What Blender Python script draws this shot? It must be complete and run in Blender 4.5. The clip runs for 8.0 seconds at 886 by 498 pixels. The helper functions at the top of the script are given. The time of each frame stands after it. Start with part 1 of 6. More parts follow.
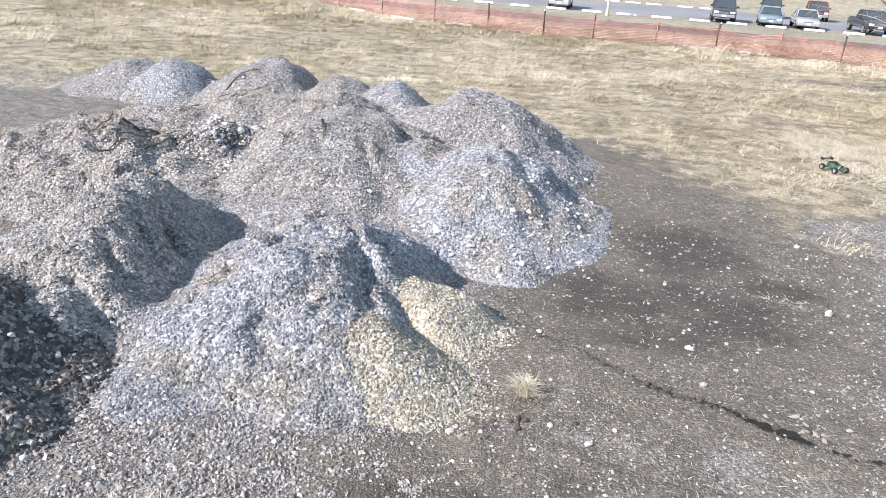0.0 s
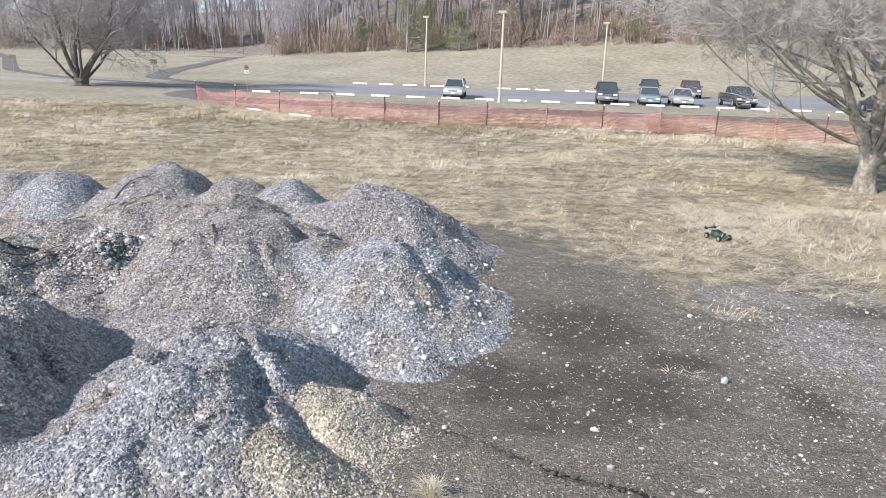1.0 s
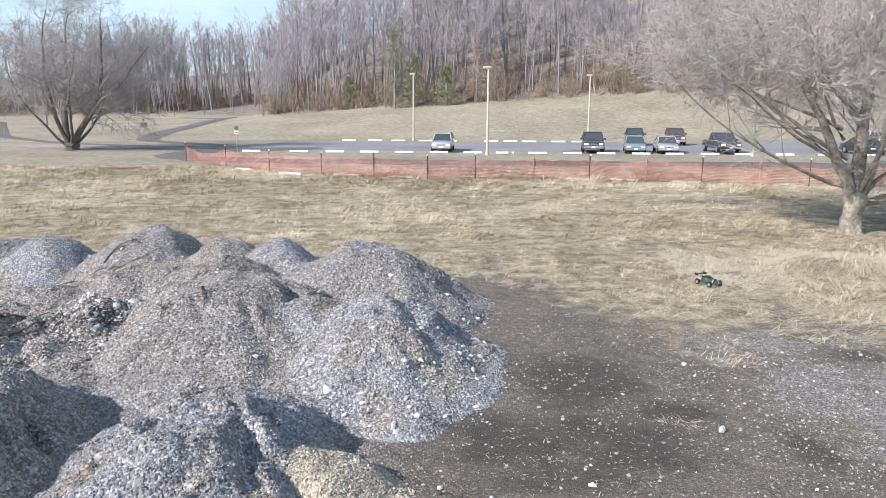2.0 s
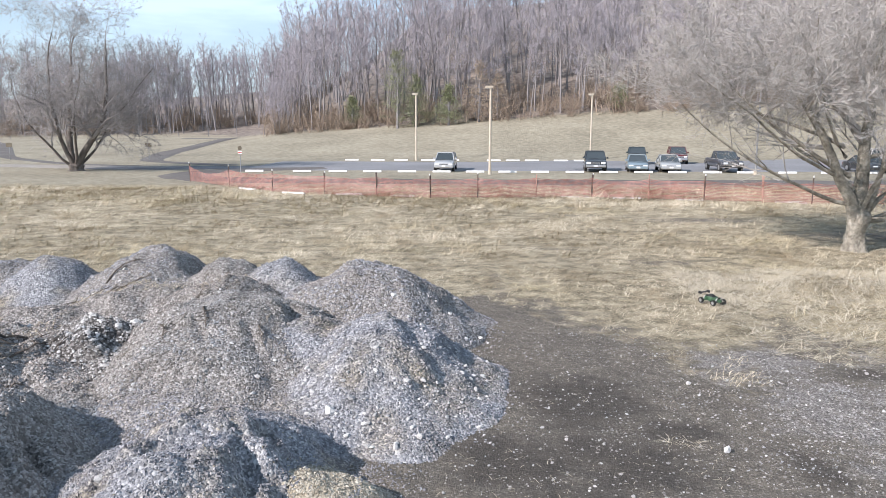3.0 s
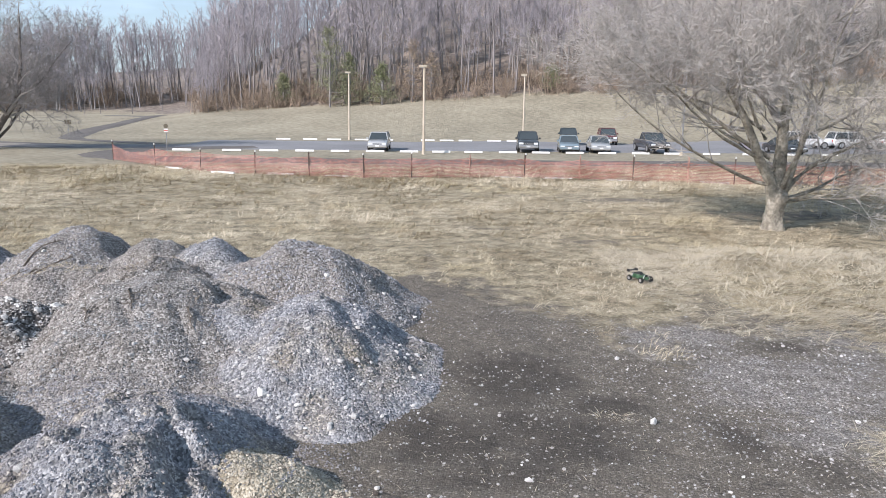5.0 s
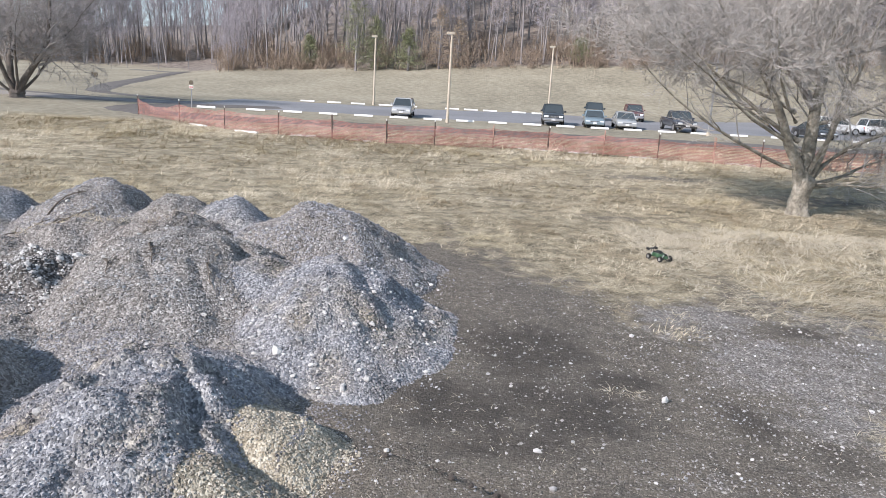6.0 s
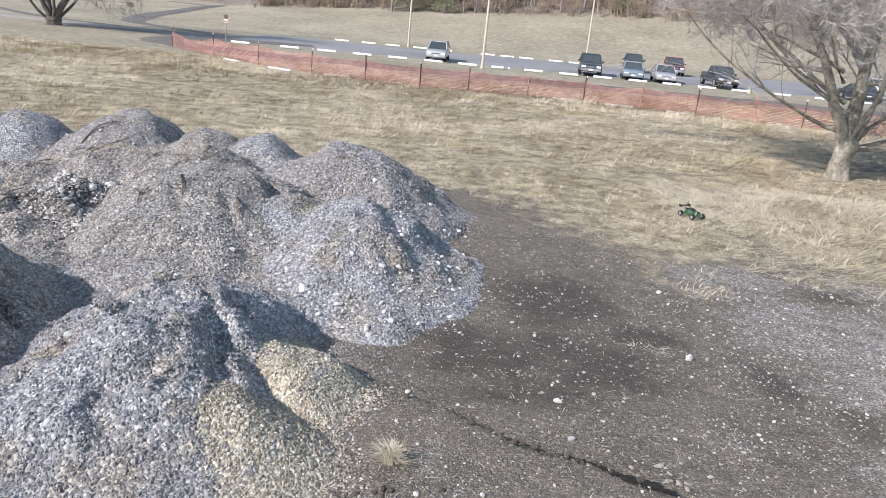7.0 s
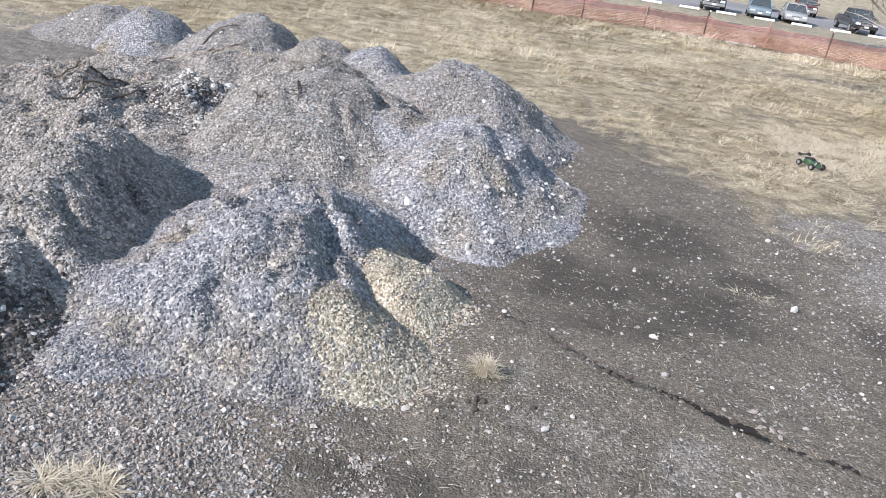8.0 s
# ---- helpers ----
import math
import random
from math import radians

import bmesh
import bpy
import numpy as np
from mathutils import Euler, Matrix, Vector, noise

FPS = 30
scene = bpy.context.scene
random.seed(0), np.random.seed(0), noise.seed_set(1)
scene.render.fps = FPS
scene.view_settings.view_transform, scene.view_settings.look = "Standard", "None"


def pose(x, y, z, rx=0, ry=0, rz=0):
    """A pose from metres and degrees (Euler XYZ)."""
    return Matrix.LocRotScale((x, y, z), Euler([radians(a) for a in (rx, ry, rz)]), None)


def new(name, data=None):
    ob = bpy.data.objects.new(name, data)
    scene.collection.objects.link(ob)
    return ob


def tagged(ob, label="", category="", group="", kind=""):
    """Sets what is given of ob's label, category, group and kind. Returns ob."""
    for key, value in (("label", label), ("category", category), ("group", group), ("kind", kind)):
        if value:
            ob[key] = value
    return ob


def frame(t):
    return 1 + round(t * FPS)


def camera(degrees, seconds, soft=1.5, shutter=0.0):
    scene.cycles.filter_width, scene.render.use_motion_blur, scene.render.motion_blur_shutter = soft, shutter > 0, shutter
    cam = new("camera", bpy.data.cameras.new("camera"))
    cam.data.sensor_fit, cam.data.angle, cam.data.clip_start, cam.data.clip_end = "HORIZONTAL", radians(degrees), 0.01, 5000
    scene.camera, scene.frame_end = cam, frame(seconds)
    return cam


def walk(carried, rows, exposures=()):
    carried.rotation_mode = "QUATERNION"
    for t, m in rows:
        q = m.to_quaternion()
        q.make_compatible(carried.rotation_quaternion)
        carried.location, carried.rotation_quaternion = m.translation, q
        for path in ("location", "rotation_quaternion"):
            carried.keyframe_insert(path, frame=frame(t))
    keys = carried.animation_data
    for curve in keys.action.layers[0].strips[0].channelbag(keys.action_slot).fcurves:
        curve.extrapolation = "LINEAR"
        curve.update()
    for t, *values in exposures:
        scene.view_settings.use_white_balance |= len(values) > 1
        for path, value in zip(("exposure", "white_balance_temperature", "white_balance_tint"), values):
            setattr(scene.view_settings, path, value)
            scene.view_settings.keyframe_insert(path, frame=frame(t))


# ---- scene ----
cam = camera(61.04, 8.0, soft=0.75)
# seconds, x, y, z in metres, then pitch (90 is level), roll and yaw in degrees
PATH = [
    (0.0, -0.250, -0.181, 3.771, 68.30, -4.10, 9.29),
    (0.5, -0.081, -0.065, 3.816, 71.04, -3.05, 3.16),
    (1.0, -0.050, -0.042, 3.865, 75.24, -1.92, 1.73),
    (1.5, -0.021, -0.049, 3.890, 77.41, -1.35, -0.00),
    (2.0, -0.014, -0.024, 3.907, 79.23, -0.35, 0.79),
    (2.2, -0.012, -0.022, 3.907, 79.62, -0.35, 0.93),
    (3.3, 0.000, 0.000, 3.902, 80.80, 0.00, 0.90),
    (3.5, 0.000, 0.000, 3.900, 80.57, -0.00, -0.00),
    (4.0, 0.017, -0.007, 3.898, 80.02, -0.00, -1.80),
    (4.5, 0.015, 0.005, 3.895, 79.99, -0.27, -3.94),
    (4.7, 0.014, 0.006, 3.893, 79.70, -0.50, -4.10),
    (5.8, 0.000, 0.020, 3.872, 77.60, -2.20, -2.35),
    (6.0, -0.002, 0.023, 3.865, 76.84, -3.17, -2.05),
    (6.5, -0.002, 0.049, 3.842, 74.91, -3.80, -1.33),
    (7.0, -0.025, 0.084, 3.820, 72.64, -5.34, 0.66),
    (7.5, -0.090, 0.086, 3.785, 69.66, -6.06, 4.92),
    (8.0, -0.193, -0.001, 3.733, 66.23, -7.97, 8.92),
]
EXPOSURES = [(0.0, 0.80), (0.6, 0.58), (1.0, 0.48), (1.5, 0.38), (2.0, 0.45), (3.5, 0.34), (4.0, 0.30), (6.0, 0.25), (7.0, 0.37), (7.5, 0.41), (8.0, 0.46)]
walk(cam, [(t, pose(*row)) for t, *row in PATH], EXPOSURES)

# ---- daylight: low winter sun from the side, thin high cloud ----
SUN_TRAVEL = Vector((math.sin(radians(52)) * math.cos(radians(33)), math.cos(radians(52)) * math.cos(radians(33)), -math.sin(radians(33))))
sun = new("sun", bpy.data.lights.new("sun", "SUN"))
sun.data.energy, sun.data.angle, sun.data.color = 5.0, radians(0.6), (1.0, 0.922, 0.90)
sun.rotation_euler = SUN_TRAVEL.to_track_quat("-Z", "Y").to_euler()

world = bpy.data.worlds.new("sky")
scene.world = world
world.use_nodes = True
wn, wl = world.node_tree.nodes, world.node_tree.links
sky = wn.new("ShaderNodeTexSky")
sky.sky_type, sky.sun_disc, sky.sun_elevation = "NISHITA", False, radians(33)
sky.sun_rotation = math.atan2(-SUN_TRAVEL.x, -SUN_TRAVEL.y)
sky.air_density, sky.dust_density, sky.ozone_density = 1.0, 0.1, 1.5
coords = wn.new("ShaderNodeTexCoord")
stretch = wn.new("ShaderNodeMapping")
stretch.inputs["Scale"].default_value = (1.6, 1.6, 9.0)
stretch.inputs["Rotation"].default_value = (0.0, 0.12, 0.4)
wisps = wn.new("ShaderNodeTexNoise")
wisps.inputs["Scale"].default_value, wisps.inputs["Detail"].default_value = 1.6, 7
wisp_ramp = wn.new("ShaderNodeValToRGB")
wisp_ramp.color_ramp.elements[0].position, wisp_ramp.color_ramp.elements[1].position = 0.42, 0.66
cloud_mix = wn.new("ShaderNodeMix")
cloud_mix.data_type = "RGBA"
cloud_mix.inputs[7].default_value = (6.6, 8.4, 10.6, 1)
wl.new(coords.outputs["Generated"], stretch.inputs["Vector"])
wl.new(stretch.outputs["Vector"], wisps.inputs["Vector"])
wl.new(wisps.outputs["Fac"], wisp_ramp.inputs["Fac"])
up = wn.new("ShaderNodeSeparateXYZ")
wl.new(coords.outputs["Generated"], up.inputs[0])
haze = wn.new("ShaderNodeMapRange")
haze.inputs[1].default_value, haze.inputs[2].default_value, haze.inputs[3].default_value, haze.inputs[4].default_value = 0.0, 0.5, 0.6, 0.0
wl.new(up.outputs["Z"], haze.inputs[0])
most = wn.new("ShaderNodeMath")
most.operation = "MAXIMUM"
wl.new(wisp_ramp.outputs["Color"], most.inputs[0])
wl.new(haze.outputs[0], most.inputs[1])
wl.new(most.outputs[0], cloud_mix.inputs[0])
wl.new(sky.outputs["Color"], cloud_mix.inputs[6])
wl.new(cloud_mix.outputs[2], wn["Background"].inputs["Color"])
wn["Background"].inputs["Strength"].default_value = 0.097


# ---- materials ----
def material(name, colours, scale=6.0, coarse=0.7, rough=0.85, metal=0.0, bump=0.0, bump_scale=40.0, vary="", spread=0.5, coat=0.0):
    """Colours run along a ramp driven by a fine and a coarse noise; vary adds 'island' or 'object' chance to it."""
    m = bpy.data.materials.new(name)
    m.use_nodes = True
    n, l = m.node_tree.nodes, m.node_tree.links
    b = n["Principled BSDF"]
    b.inputs["Roughness"].default_value, b.inputs["Metallic"].default_value = rough, metal
    b.inputs["Coat Weight"].default_value = coat
    tc = n.new("ShaderNodeTexCoord")
    fine, big = n.new("ShaderNodeTexNoise"), n.new("ShaderNodeTexNoise")
    fine.inputs["Scale"].default_value, fine.inputs["Detail"].default_value = scale, 6
    big.inputs["Scale"].default_value, big.inputs["Detail"].default_value = coarse, 3
    l.new(tc.outputs["Object"], fine.inputs["Vector"])
    l.new(tc.outputs["Object"], big.inputs["Vector"])
    add = n.new("ShaderNodeMath")
    add.operation = "ADD"
    l.new(fine.outputs["Fac"], add.inputs[0])
    l.new(big.outputs["Fac"], add.inputs[1])
    half = n.new("ShaderNodeMath")
    half.operation = "MULTIPLY"
    half.inputs[1].default_value = 0.5
    l.new(add.outputs[0], half.inputs[0])
    value = half.outputs[0]
    if vary:
        src = n.new("ShaderNodeNewGeometry").outputs["Random Per Island"] if vary == "island" else n.new("ShaderNodeObjectInfo").outputs["Random"]
        mix = n.new("ShaderNodeMix")
        mix.inputs[0].default_value = spread
        l.new(value, mix.inputs[2])
        l.new(src, mix.inputs[3])
        value = mix.outputs[0]
    ramp = n.new("ShaderNodeValToRGB")
    els = ramp.color_ramp.elements
    lo, hi = (0.3, 0.7) if not vary else (0.5 - 0.2 - 0.28 * spread, 0.5 + 0.2 + 0.28 * spread)
    while len(els) < len(colours):
        els.new(0.5)
    for i, c in enumerate(colours):
        els[i].position = lo + (hi - lo) * i / max(1, len(colours) - 1)
        els[i].color = (*c, 1)
    l.new(value, ramp.inputs["Fac"])
    l.new(ramp.outputs["Color"], b.inputs["Base Color"])
    if bump:
        bn, bp = n.new("ShaderNodeTexNoise"), n.new("ShaderNodeBump")
        bn.inputs["Scale"].default_value, bn.inputs["Detail"].default_value = bump_scale, 5
        bp.inputs["Strength"].default_value, bp.inputs["Distance"].default_value = min(1.0, bump), 0.6 / bump_scale
        l.new(tc.outputs["Object"], bn.inputs["Vector"])
        l.new(bn.outputs["Fac"], bp.inputs["Height"])
        l.new(bp.outputs["Normal"], b.inputs["Normal"])
    return m


def gravel_material(name, colours, cells=34.0, stain=0.8):
    """Packed small stones: each cell its own shade, rounded tops, broad stains over them."""
    m = bpy.data.materials.new(name)
    m.use_nodes = True
    n, l = m.node_tree.nodes, m.node_tree.links
    b = n["Principled BSDF"]
    b.inputs["Roughness"].default_value = 0.9
    tc = n.new("ShaderNodeTexCoord")
    warp = n.new("ShaderNodeTexNoise")
    warp.inputs["Scale"].default_value, warp.inputs["Detail"].default_value = cells * 0.7, 3
    bent = n.new("ShaderNodeMix")
    bent.data_type = "VECTOR"
    bent.inputs[0].default_value = 0.6 / cells
    l.new(tc.outputs["Object"], warp.inputs["Vector"])
    l.new(tc.outputs["Object"], bent.inputs[4])
    l.new(warp.outputs["Color"], bent.inputs[5])
    small, broad = n.new("ShaderNodeTexVoronoi"), n.new("ShaderNodeTexNoise")
    small.inputs["Scale"].default_value = cells
    broad.inputs["Scale"].default_value, broad.inputs["Detail"].default_value = stain, 6
    l.new(bent.outputs[1], small.inputs["Vector"])
    l.new(tc.outputs["Object"], broad.inputs["Vector"])
    sep = n.new("ShaderNodeSeparateColor")
    l.new(small.outputs["Color"], sep.inputs[0])
    mix = n.new("ShaderNodeMix")
    mix.inputs[0].default_value = 0.62
    l.new(broad.outputs["Fac"], mix.inputs[2])
    l.new(sep.outputs[0], mix.inputs[3])
    ramp = n.new("ShaderNodeValToRGB")
    els = ramp.color_ramp.elements
    while len(els) < len(colours):
        els.new(0.5)
    for i, c in enumerate(colours):
        els[i].position, els[i].color = 0.12 + 0.76 * i / (len(colours) - 1), (*c, 1)
    l.new(mix.outputs[0], ramp.inputs["Fac"])
    l.new(ramp.outputs["Color"], b.inputs["Base Color"])
    bp = n.new("ShaderNodeBump")
    bp.invert = True
    bp.inputs["Strength"].default_value, bp.inputs["Distance"].default_value = 1.0, 0.55 / cells
    l.new(small.outputs["Distance"], bp.inputs["Height"])
    l.new(bp.outputs["Normal"], b.inputs["Normal"])
    return m


def patched(m, tint, scale, lo, hi):
    """Lays broad uneven patches of another tint over a material's colours."""
    n, l = m.node_tree.nodes, m.node_tree.links
    base = n["Principled BSDF"].inputs["Base Color"]
    old = base.links[0].from_socket
    spot = n.new("ShaderNodeTexNoise")
    spot.inputs["Scale"].default_value, spot.inputs["Detail"].default_value = scale, 7
    l.new(n.new("ShaderNodeNewGeometry").outputs["Position"], spot.inputs["Vector"])
    r = n.new("ShaderNodeMapRange")
    r.inputs[1].default_value, r.inputs[2].default_value = lo, hi
    l.new(spot.outputs["Fac"], r.inputs[0])
    x = n.new("ShaderNodeMix")
    x.data_type, x.blend_type = "RGBA", "MULTIPLY"
    l.new(r.outputs[0], x.inputs[0])
    l.new(old, x.inputs[6])
    x.inputs[7].default_value = (*tint, 1)
    l.new(x.outputs[2], base)


def glass_material(name, colour, rough=0.06):
    m = material(name, [colour, tuple(c * 1.25 for c in colour)], rough=rough, scale=3)
    m.node_tree.nodes["Principled BSDF"].inputs["Specular IOR Level"].default_value = 0.9
    return m


def ground_material():
    """Straw, bare soil and stony soil, mixed by the sheet's own cover maps and broken up by noise."""
    m = bpy.data.materials.new("field_ground")
    m.use_nodes = True
    n, l = m.node_tree.nodes, m.node_tree.links
    b = n["Principled BSDF"]
    b.inputs["Roughness"].default_value = 0.95
    tc = n.new("ShaderNodeTexCoord")

    def noise_of(scale, detail=6, squash=None):
        t = n.new("ShaderNodeTexNoise")
        t.inputs["Scale"].default_value, t.inputs["Detail"].default_value = scale, detail
        if squash:
            mp = n.new("ShaderNodeMapping")
            mp.inputs["Scale"].default_value = squash
            l.new(tc.outputs["Object"], mp.inputs["Vector"])
            l.new(mp.outputs["Vector"], t.inputs["Vector"])
        else:
            l.new(tc.outputs["Object"], t.inputs["Vector"])
        return t.outputs["Fac"]

    def ramp_of(fac, stops):
        r = n.new("ShaderNodeValToRGB")
        els = r.color_ramp.elements
        while len(els) < len(stops):
            els.new(0.5)
        for e, (p, c) in zip(els, stops):
            e.position, e.color = p, (*c, 1)
        l.new(fac, r.inputs["Fac"])
        return r.outputs["Color"]

    def mix_of(fac, a, c, kind="MIX"):
        x = n.new("ShaderNodeMix")
        x.data_type, x.blend_type = "RGBA", kind
        if isinstance(fac, float):
            x.inputs[0].default_value = fac
        else:
            l.new(fac, x.inputs[0])
        l.new(a, x.inputs[6])
        l.new(c, x.inputs[7])
        return x.outputs[2]

    def broken(name, scale, width):
        a = n.new("ShaderNodeAttribute")
        a.attribute_name = name
        s = n.new("ShaderNodeMath")
        s.operation = "MULTIPLY_ADD"
        s.inputs[1].default_value, s.inputs[2].default_value = width, -0.5 * width
        l.new(noise_of(scale, 8), s.inputs[0])
        t = n.new("ShaderNodeMath")
        t.operation, t.use_clamp = "ADD", True
        l.new(s.outputs[0], t.inputs[0])
        l.new(a.outputs["Fac"], t.inputs[1])
        r = n.new("ShaderNodeMapRange")
        r.inputs[1].default_value, r.inputs[2].default_value = 0.35, 0.65
        l.new(t.outputs[0], r.inputs[0])
        return r.outputs[0]

    straw = mix_of(0.5, ramp_of(noise_of(16, 10), STRAW_FINE), ramp_of(noise_of(1.9, 12), STRAW_BIG))
    lawn = mix_of(0.55, ramp_of(noise_of(0.10, 8), LAWN), ramp_of(noise_of(1.7, 8), LAWN))
    soil = mix_of(0.5, ramp_of(noise_of(42, 10), SOIL_FINE), ramp_of(noise_of(0.8, 8), SOIL_BIG))
    cell = n.new("ShaderNodeTexVoronoi")
    cell.inputs["Scale"].default_value = 48
    l.new(tc.outputs["Object"], cell.inputs["Vector"])
    shade = n.new("ShaderNodeSeparateColor")
    l.new(cell.outputs["Color"], shade.inputs[0])
    soil = mix_of(0.4, soil, ramp_of(shade.outputs[0], SOIL_CRUMB))
    soil = mix_of(broken("damp_and_shade", 1.6, 0.7), soil, ramp_of(noise_of(38, 8), SOIL_DAMP_SHADE))
    grit = mix_of(0.55, ramp_of(noise_of(30, 8), GRIT), ramp_of(shade.outputs[0], GRIT_CRUMB))
    c = mix_of(broken("lawn", 0.4, 0.5), straw, lawn)
    c = mix_of(broken("soil", 2.2, 0.9), c, soil)
    c = mix_of(broken("grit", 3.5, 0.9), c, grit)
    c = mix_of(broken("litter", 0.5, 0.6), c, ramp_of(noise_of(0.8, 8), LITTER))
    l.new(c, b.inputs["Base Color"])
    bp = n.new("ShaderNodeBump")
    bp.inputs["Strength"].default_value, bp.inputs["Distance"].default_value = 0.9, 0.03
    pebbly = n.new("ShaderNodeMath")
    pebbly.operation = "MULTIPLY_ADD"
    pebbly.inputs[1].default_value = -0.4
    l.new(cell.outputs["Distance"], pebbly.inputs[0])
    l.new(noise_of(60, 10), pebbly.inputs[2])
    l.new(pebbly.outputs[0], bp.inputs["Height"])
    hummock = n.new("ShaderNodeBump")
    hummock.inputs["Strength"].default_value, hummock.inputs["Distance"].default_value = 1.0, 0.16
    l.new(noise_of(2.4, 8), hummock.inputs["Height"])
    l.new(hummock.outputs["Normal"], bp.inputs["Normal"])
    l.new(bp.outputs["Normal"], b.inputs["Normal"])
    return m


STRAW_FINE = [(0.32, (0.11, 0.09, 0.056)), (0.5, (0.31, 0.262, 0.178)), (0.68, (0.54, 0.47, 0.34))]
STRAW_BIG = [(0.36, (0.095, 0.082, 0.05)), (0.5, (0.335, 0.285, 0.193)), (0.62, (0.54, 0.465, 0.335))]
LAWN = [(0.3, (0.18, 0.16, 0.118)), (0.5, (0.315, 0.281, 0.208)), (0.7, (0.45, 0.404, 0.31))]
SOIL_FINE = [(0.3, (0.056, 0.047, 0.037)), (0.5, (0.146, 0.126, 0.102)), (0.7, (0.313, 0.28, 0.238))]
SOIL_BIG = [(0.3, (0.076, 0.065, 0.052)), (0.5, (0.146, 0.127, 0.102)), (0.7, (0.252, 0.22, 0.174))]
SOIL_DAMP_SHADE = [(0.3, (0.043, 0.037, 0.031)), (0.5, (0.068, 0.059, 0.049)), (0.7, (0.127, 0.111, 0.094))]
SOIL_CRUMB = [(0.1, (0.046, 0.04, 0.033)), (0.6, (0.135, 0.118, 0.098)), (0.9, (0.242, 0.214, 0.181)), (1.0, (0.487, 0.456, 0.413))]
GRIT_CRUMB = [(0.1, (0.067, 0.059, 0.053)), (0.5, (0.195, 0.178, 0.163)), (0.85, (0.37, 0.345, 0.32)), (1.0, (0.66, 0.635, 0.60))]
GRIT = [(0.3, (0.09, 0.079, 0.07)), (0.5, (0.212, 0.194, 0.177)), (0.7, (0.385, 0.36, 0.335))]
LITTER = [(0.3, (0.12, 0.098, 0.083)), (0.5, (0.21, 0.175, 0.15)), (0.7, (0.31, 0.265, 0.23))]

M_GROUND = ground_material()
M_GREY = gravel_material("grey_gravel", [(0.07, 0.072, 0.078), (0.18, 0.183, 0.195), (0.31, 0.315, 0.33), (0.58, 0.58, 0.59)])
M_BROWN = gravel_material("brown_gravel", [(0.066, 0.059, 0.053), (0.16, 0.147, 0.135), (0.27, 0.252, 0.237), (0.51, 0.49, 0.47)])
M_OLIVE = gravel_material("olive_gravel", [(0.10, 0.09, 0.068), (0.22, 0.202, 0.155), (0.35, 0.325, 0.26), (0.57, 0.54, 0.46)], 40)
M_TAN = gravel_material("tan_gravel", [(0.14, 0.118, 0.085), (0.30, 0.262, 0.195), (0.46, 0.41, 0.32), (0.66, 0.61, 0.51)], 42)
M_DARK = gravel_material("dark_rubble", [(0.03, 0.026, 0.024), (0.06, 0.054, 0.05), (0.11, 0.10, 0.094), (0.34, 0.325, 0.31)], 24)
M_STONE_GREY = material("grey_stones", [(0.145, 0.146, 0.159), (0.207, 0.21, 0.23), (0.265, 0.268, 0.293), (0.325, 0.328, 0.353), (0.45, 0.45, 0.467)], scale=20, vary="island", spread=0.75)
M_STONE_BROWN = material("brown_stones", [(0.135, 0.122, 0.11), (0.213, 0.197, 0.182), (0.288, 0.27, 0.254), (0.365, 0.348, 0.33), (0.50, 0.488, 0.47)], scale=20, vary="island", spread=0.75)
M_STONE_WHITE = material("coarse_pale_stones", [(0.13, 0.12, 0.11), (0.27, 0.255, 0.24), (0.43, 0.415, 0.40), (0.72, 0.71, 0.70)], scale=20, vary="island", spread=0.75)
M_STONE_TAN = material("tan_stones", [(0.21, 0.185, 0.145), (0.34, 0.305, 0.245), (0.46, 0.42, 0.345), (0.60, 0.56, 0.48)], scale=20, vary="island", spread=0.75)
M_STONE_OLIVE = material("olive_stones", [(0.15, 0.131, 0.102), (0.275, 0.245, 0.196), (0.395, 0.358, 0.296), (0.565, 0.525, 0.455)], scale=20, vary="island", spread=0.75)
# near-black stones: the left rubble pile's shade is put into their colour
M_STONE_SHADED = material("shaded_stones", [(0.02, 0.017, 0.016), (0.045, 0.04, 0.037), (0.085, 0.077, 0.071), (0.16, 0.148, 0.138), (0.38, 0.36, 0.345)], scale=20, vary="island", spread=0.75)
M_STONE_EARTHY = material("earthy_stones", [(0.15, 0.128, 0.115), (0.25, 0.22, 0.20), (0.35, 0.315, 0.292), (0.50, 0.46, 0.435)], scale=20, vary="island", spread=0.75)
patched(M_STONE_GREY, (1.0, 0.88, 0.74), 1.25, 0.44, 0.74)
patched(M_STONE_GREY, (0.66, 0.66, 0.68), 3.1, 0.52, 0.68)
patched(M_GREY, (0.9, 0.79, 0.6), 1.25, 0.44, 0.7)
patched(M_STONE_BROWN, (0.86, 0.92, 1.0), 0.9, 0.48, 0.66)
patched(M_STONE_BROWN, (0.7, 0.66, 0.6), 2.7, 0.52, 0.68)
patched(M_STONE_TAN, (0.72, 0.70, 0.66), 3.0, 0.52, 0.7)
patched(M_STONE_OLIVE, (0.84, 0.83, 0.84), 2.4, 0.5, 0.66)
M_STONE_PALE = material("pale_stone", [(0.34, 0.33, 0.325), (0.52, 0.51, 0.50), (0.74, 0.73, 0.71)], scale=25, bump=0.5, bump_scale=30, vary="object", spread=0.6)
M_GRASS = material("dry_grass_blades", [(0.16, 0.132, 0.083), (0.425, 0.362, 0.252), (0.68, 0.595, 0.447), (0.84, 0.757, 0.605)], scale=1.8, coarse=0.5, rough=0.7, vary="island", spread=0.42)
patched(M_GRASS, (0.58, 0.53, 0.46), 0.75, 0.5, 0.64)
patched(M_GRASS, (0.9, 0.88, 0.78), 0.16, 0.5, 0.62)
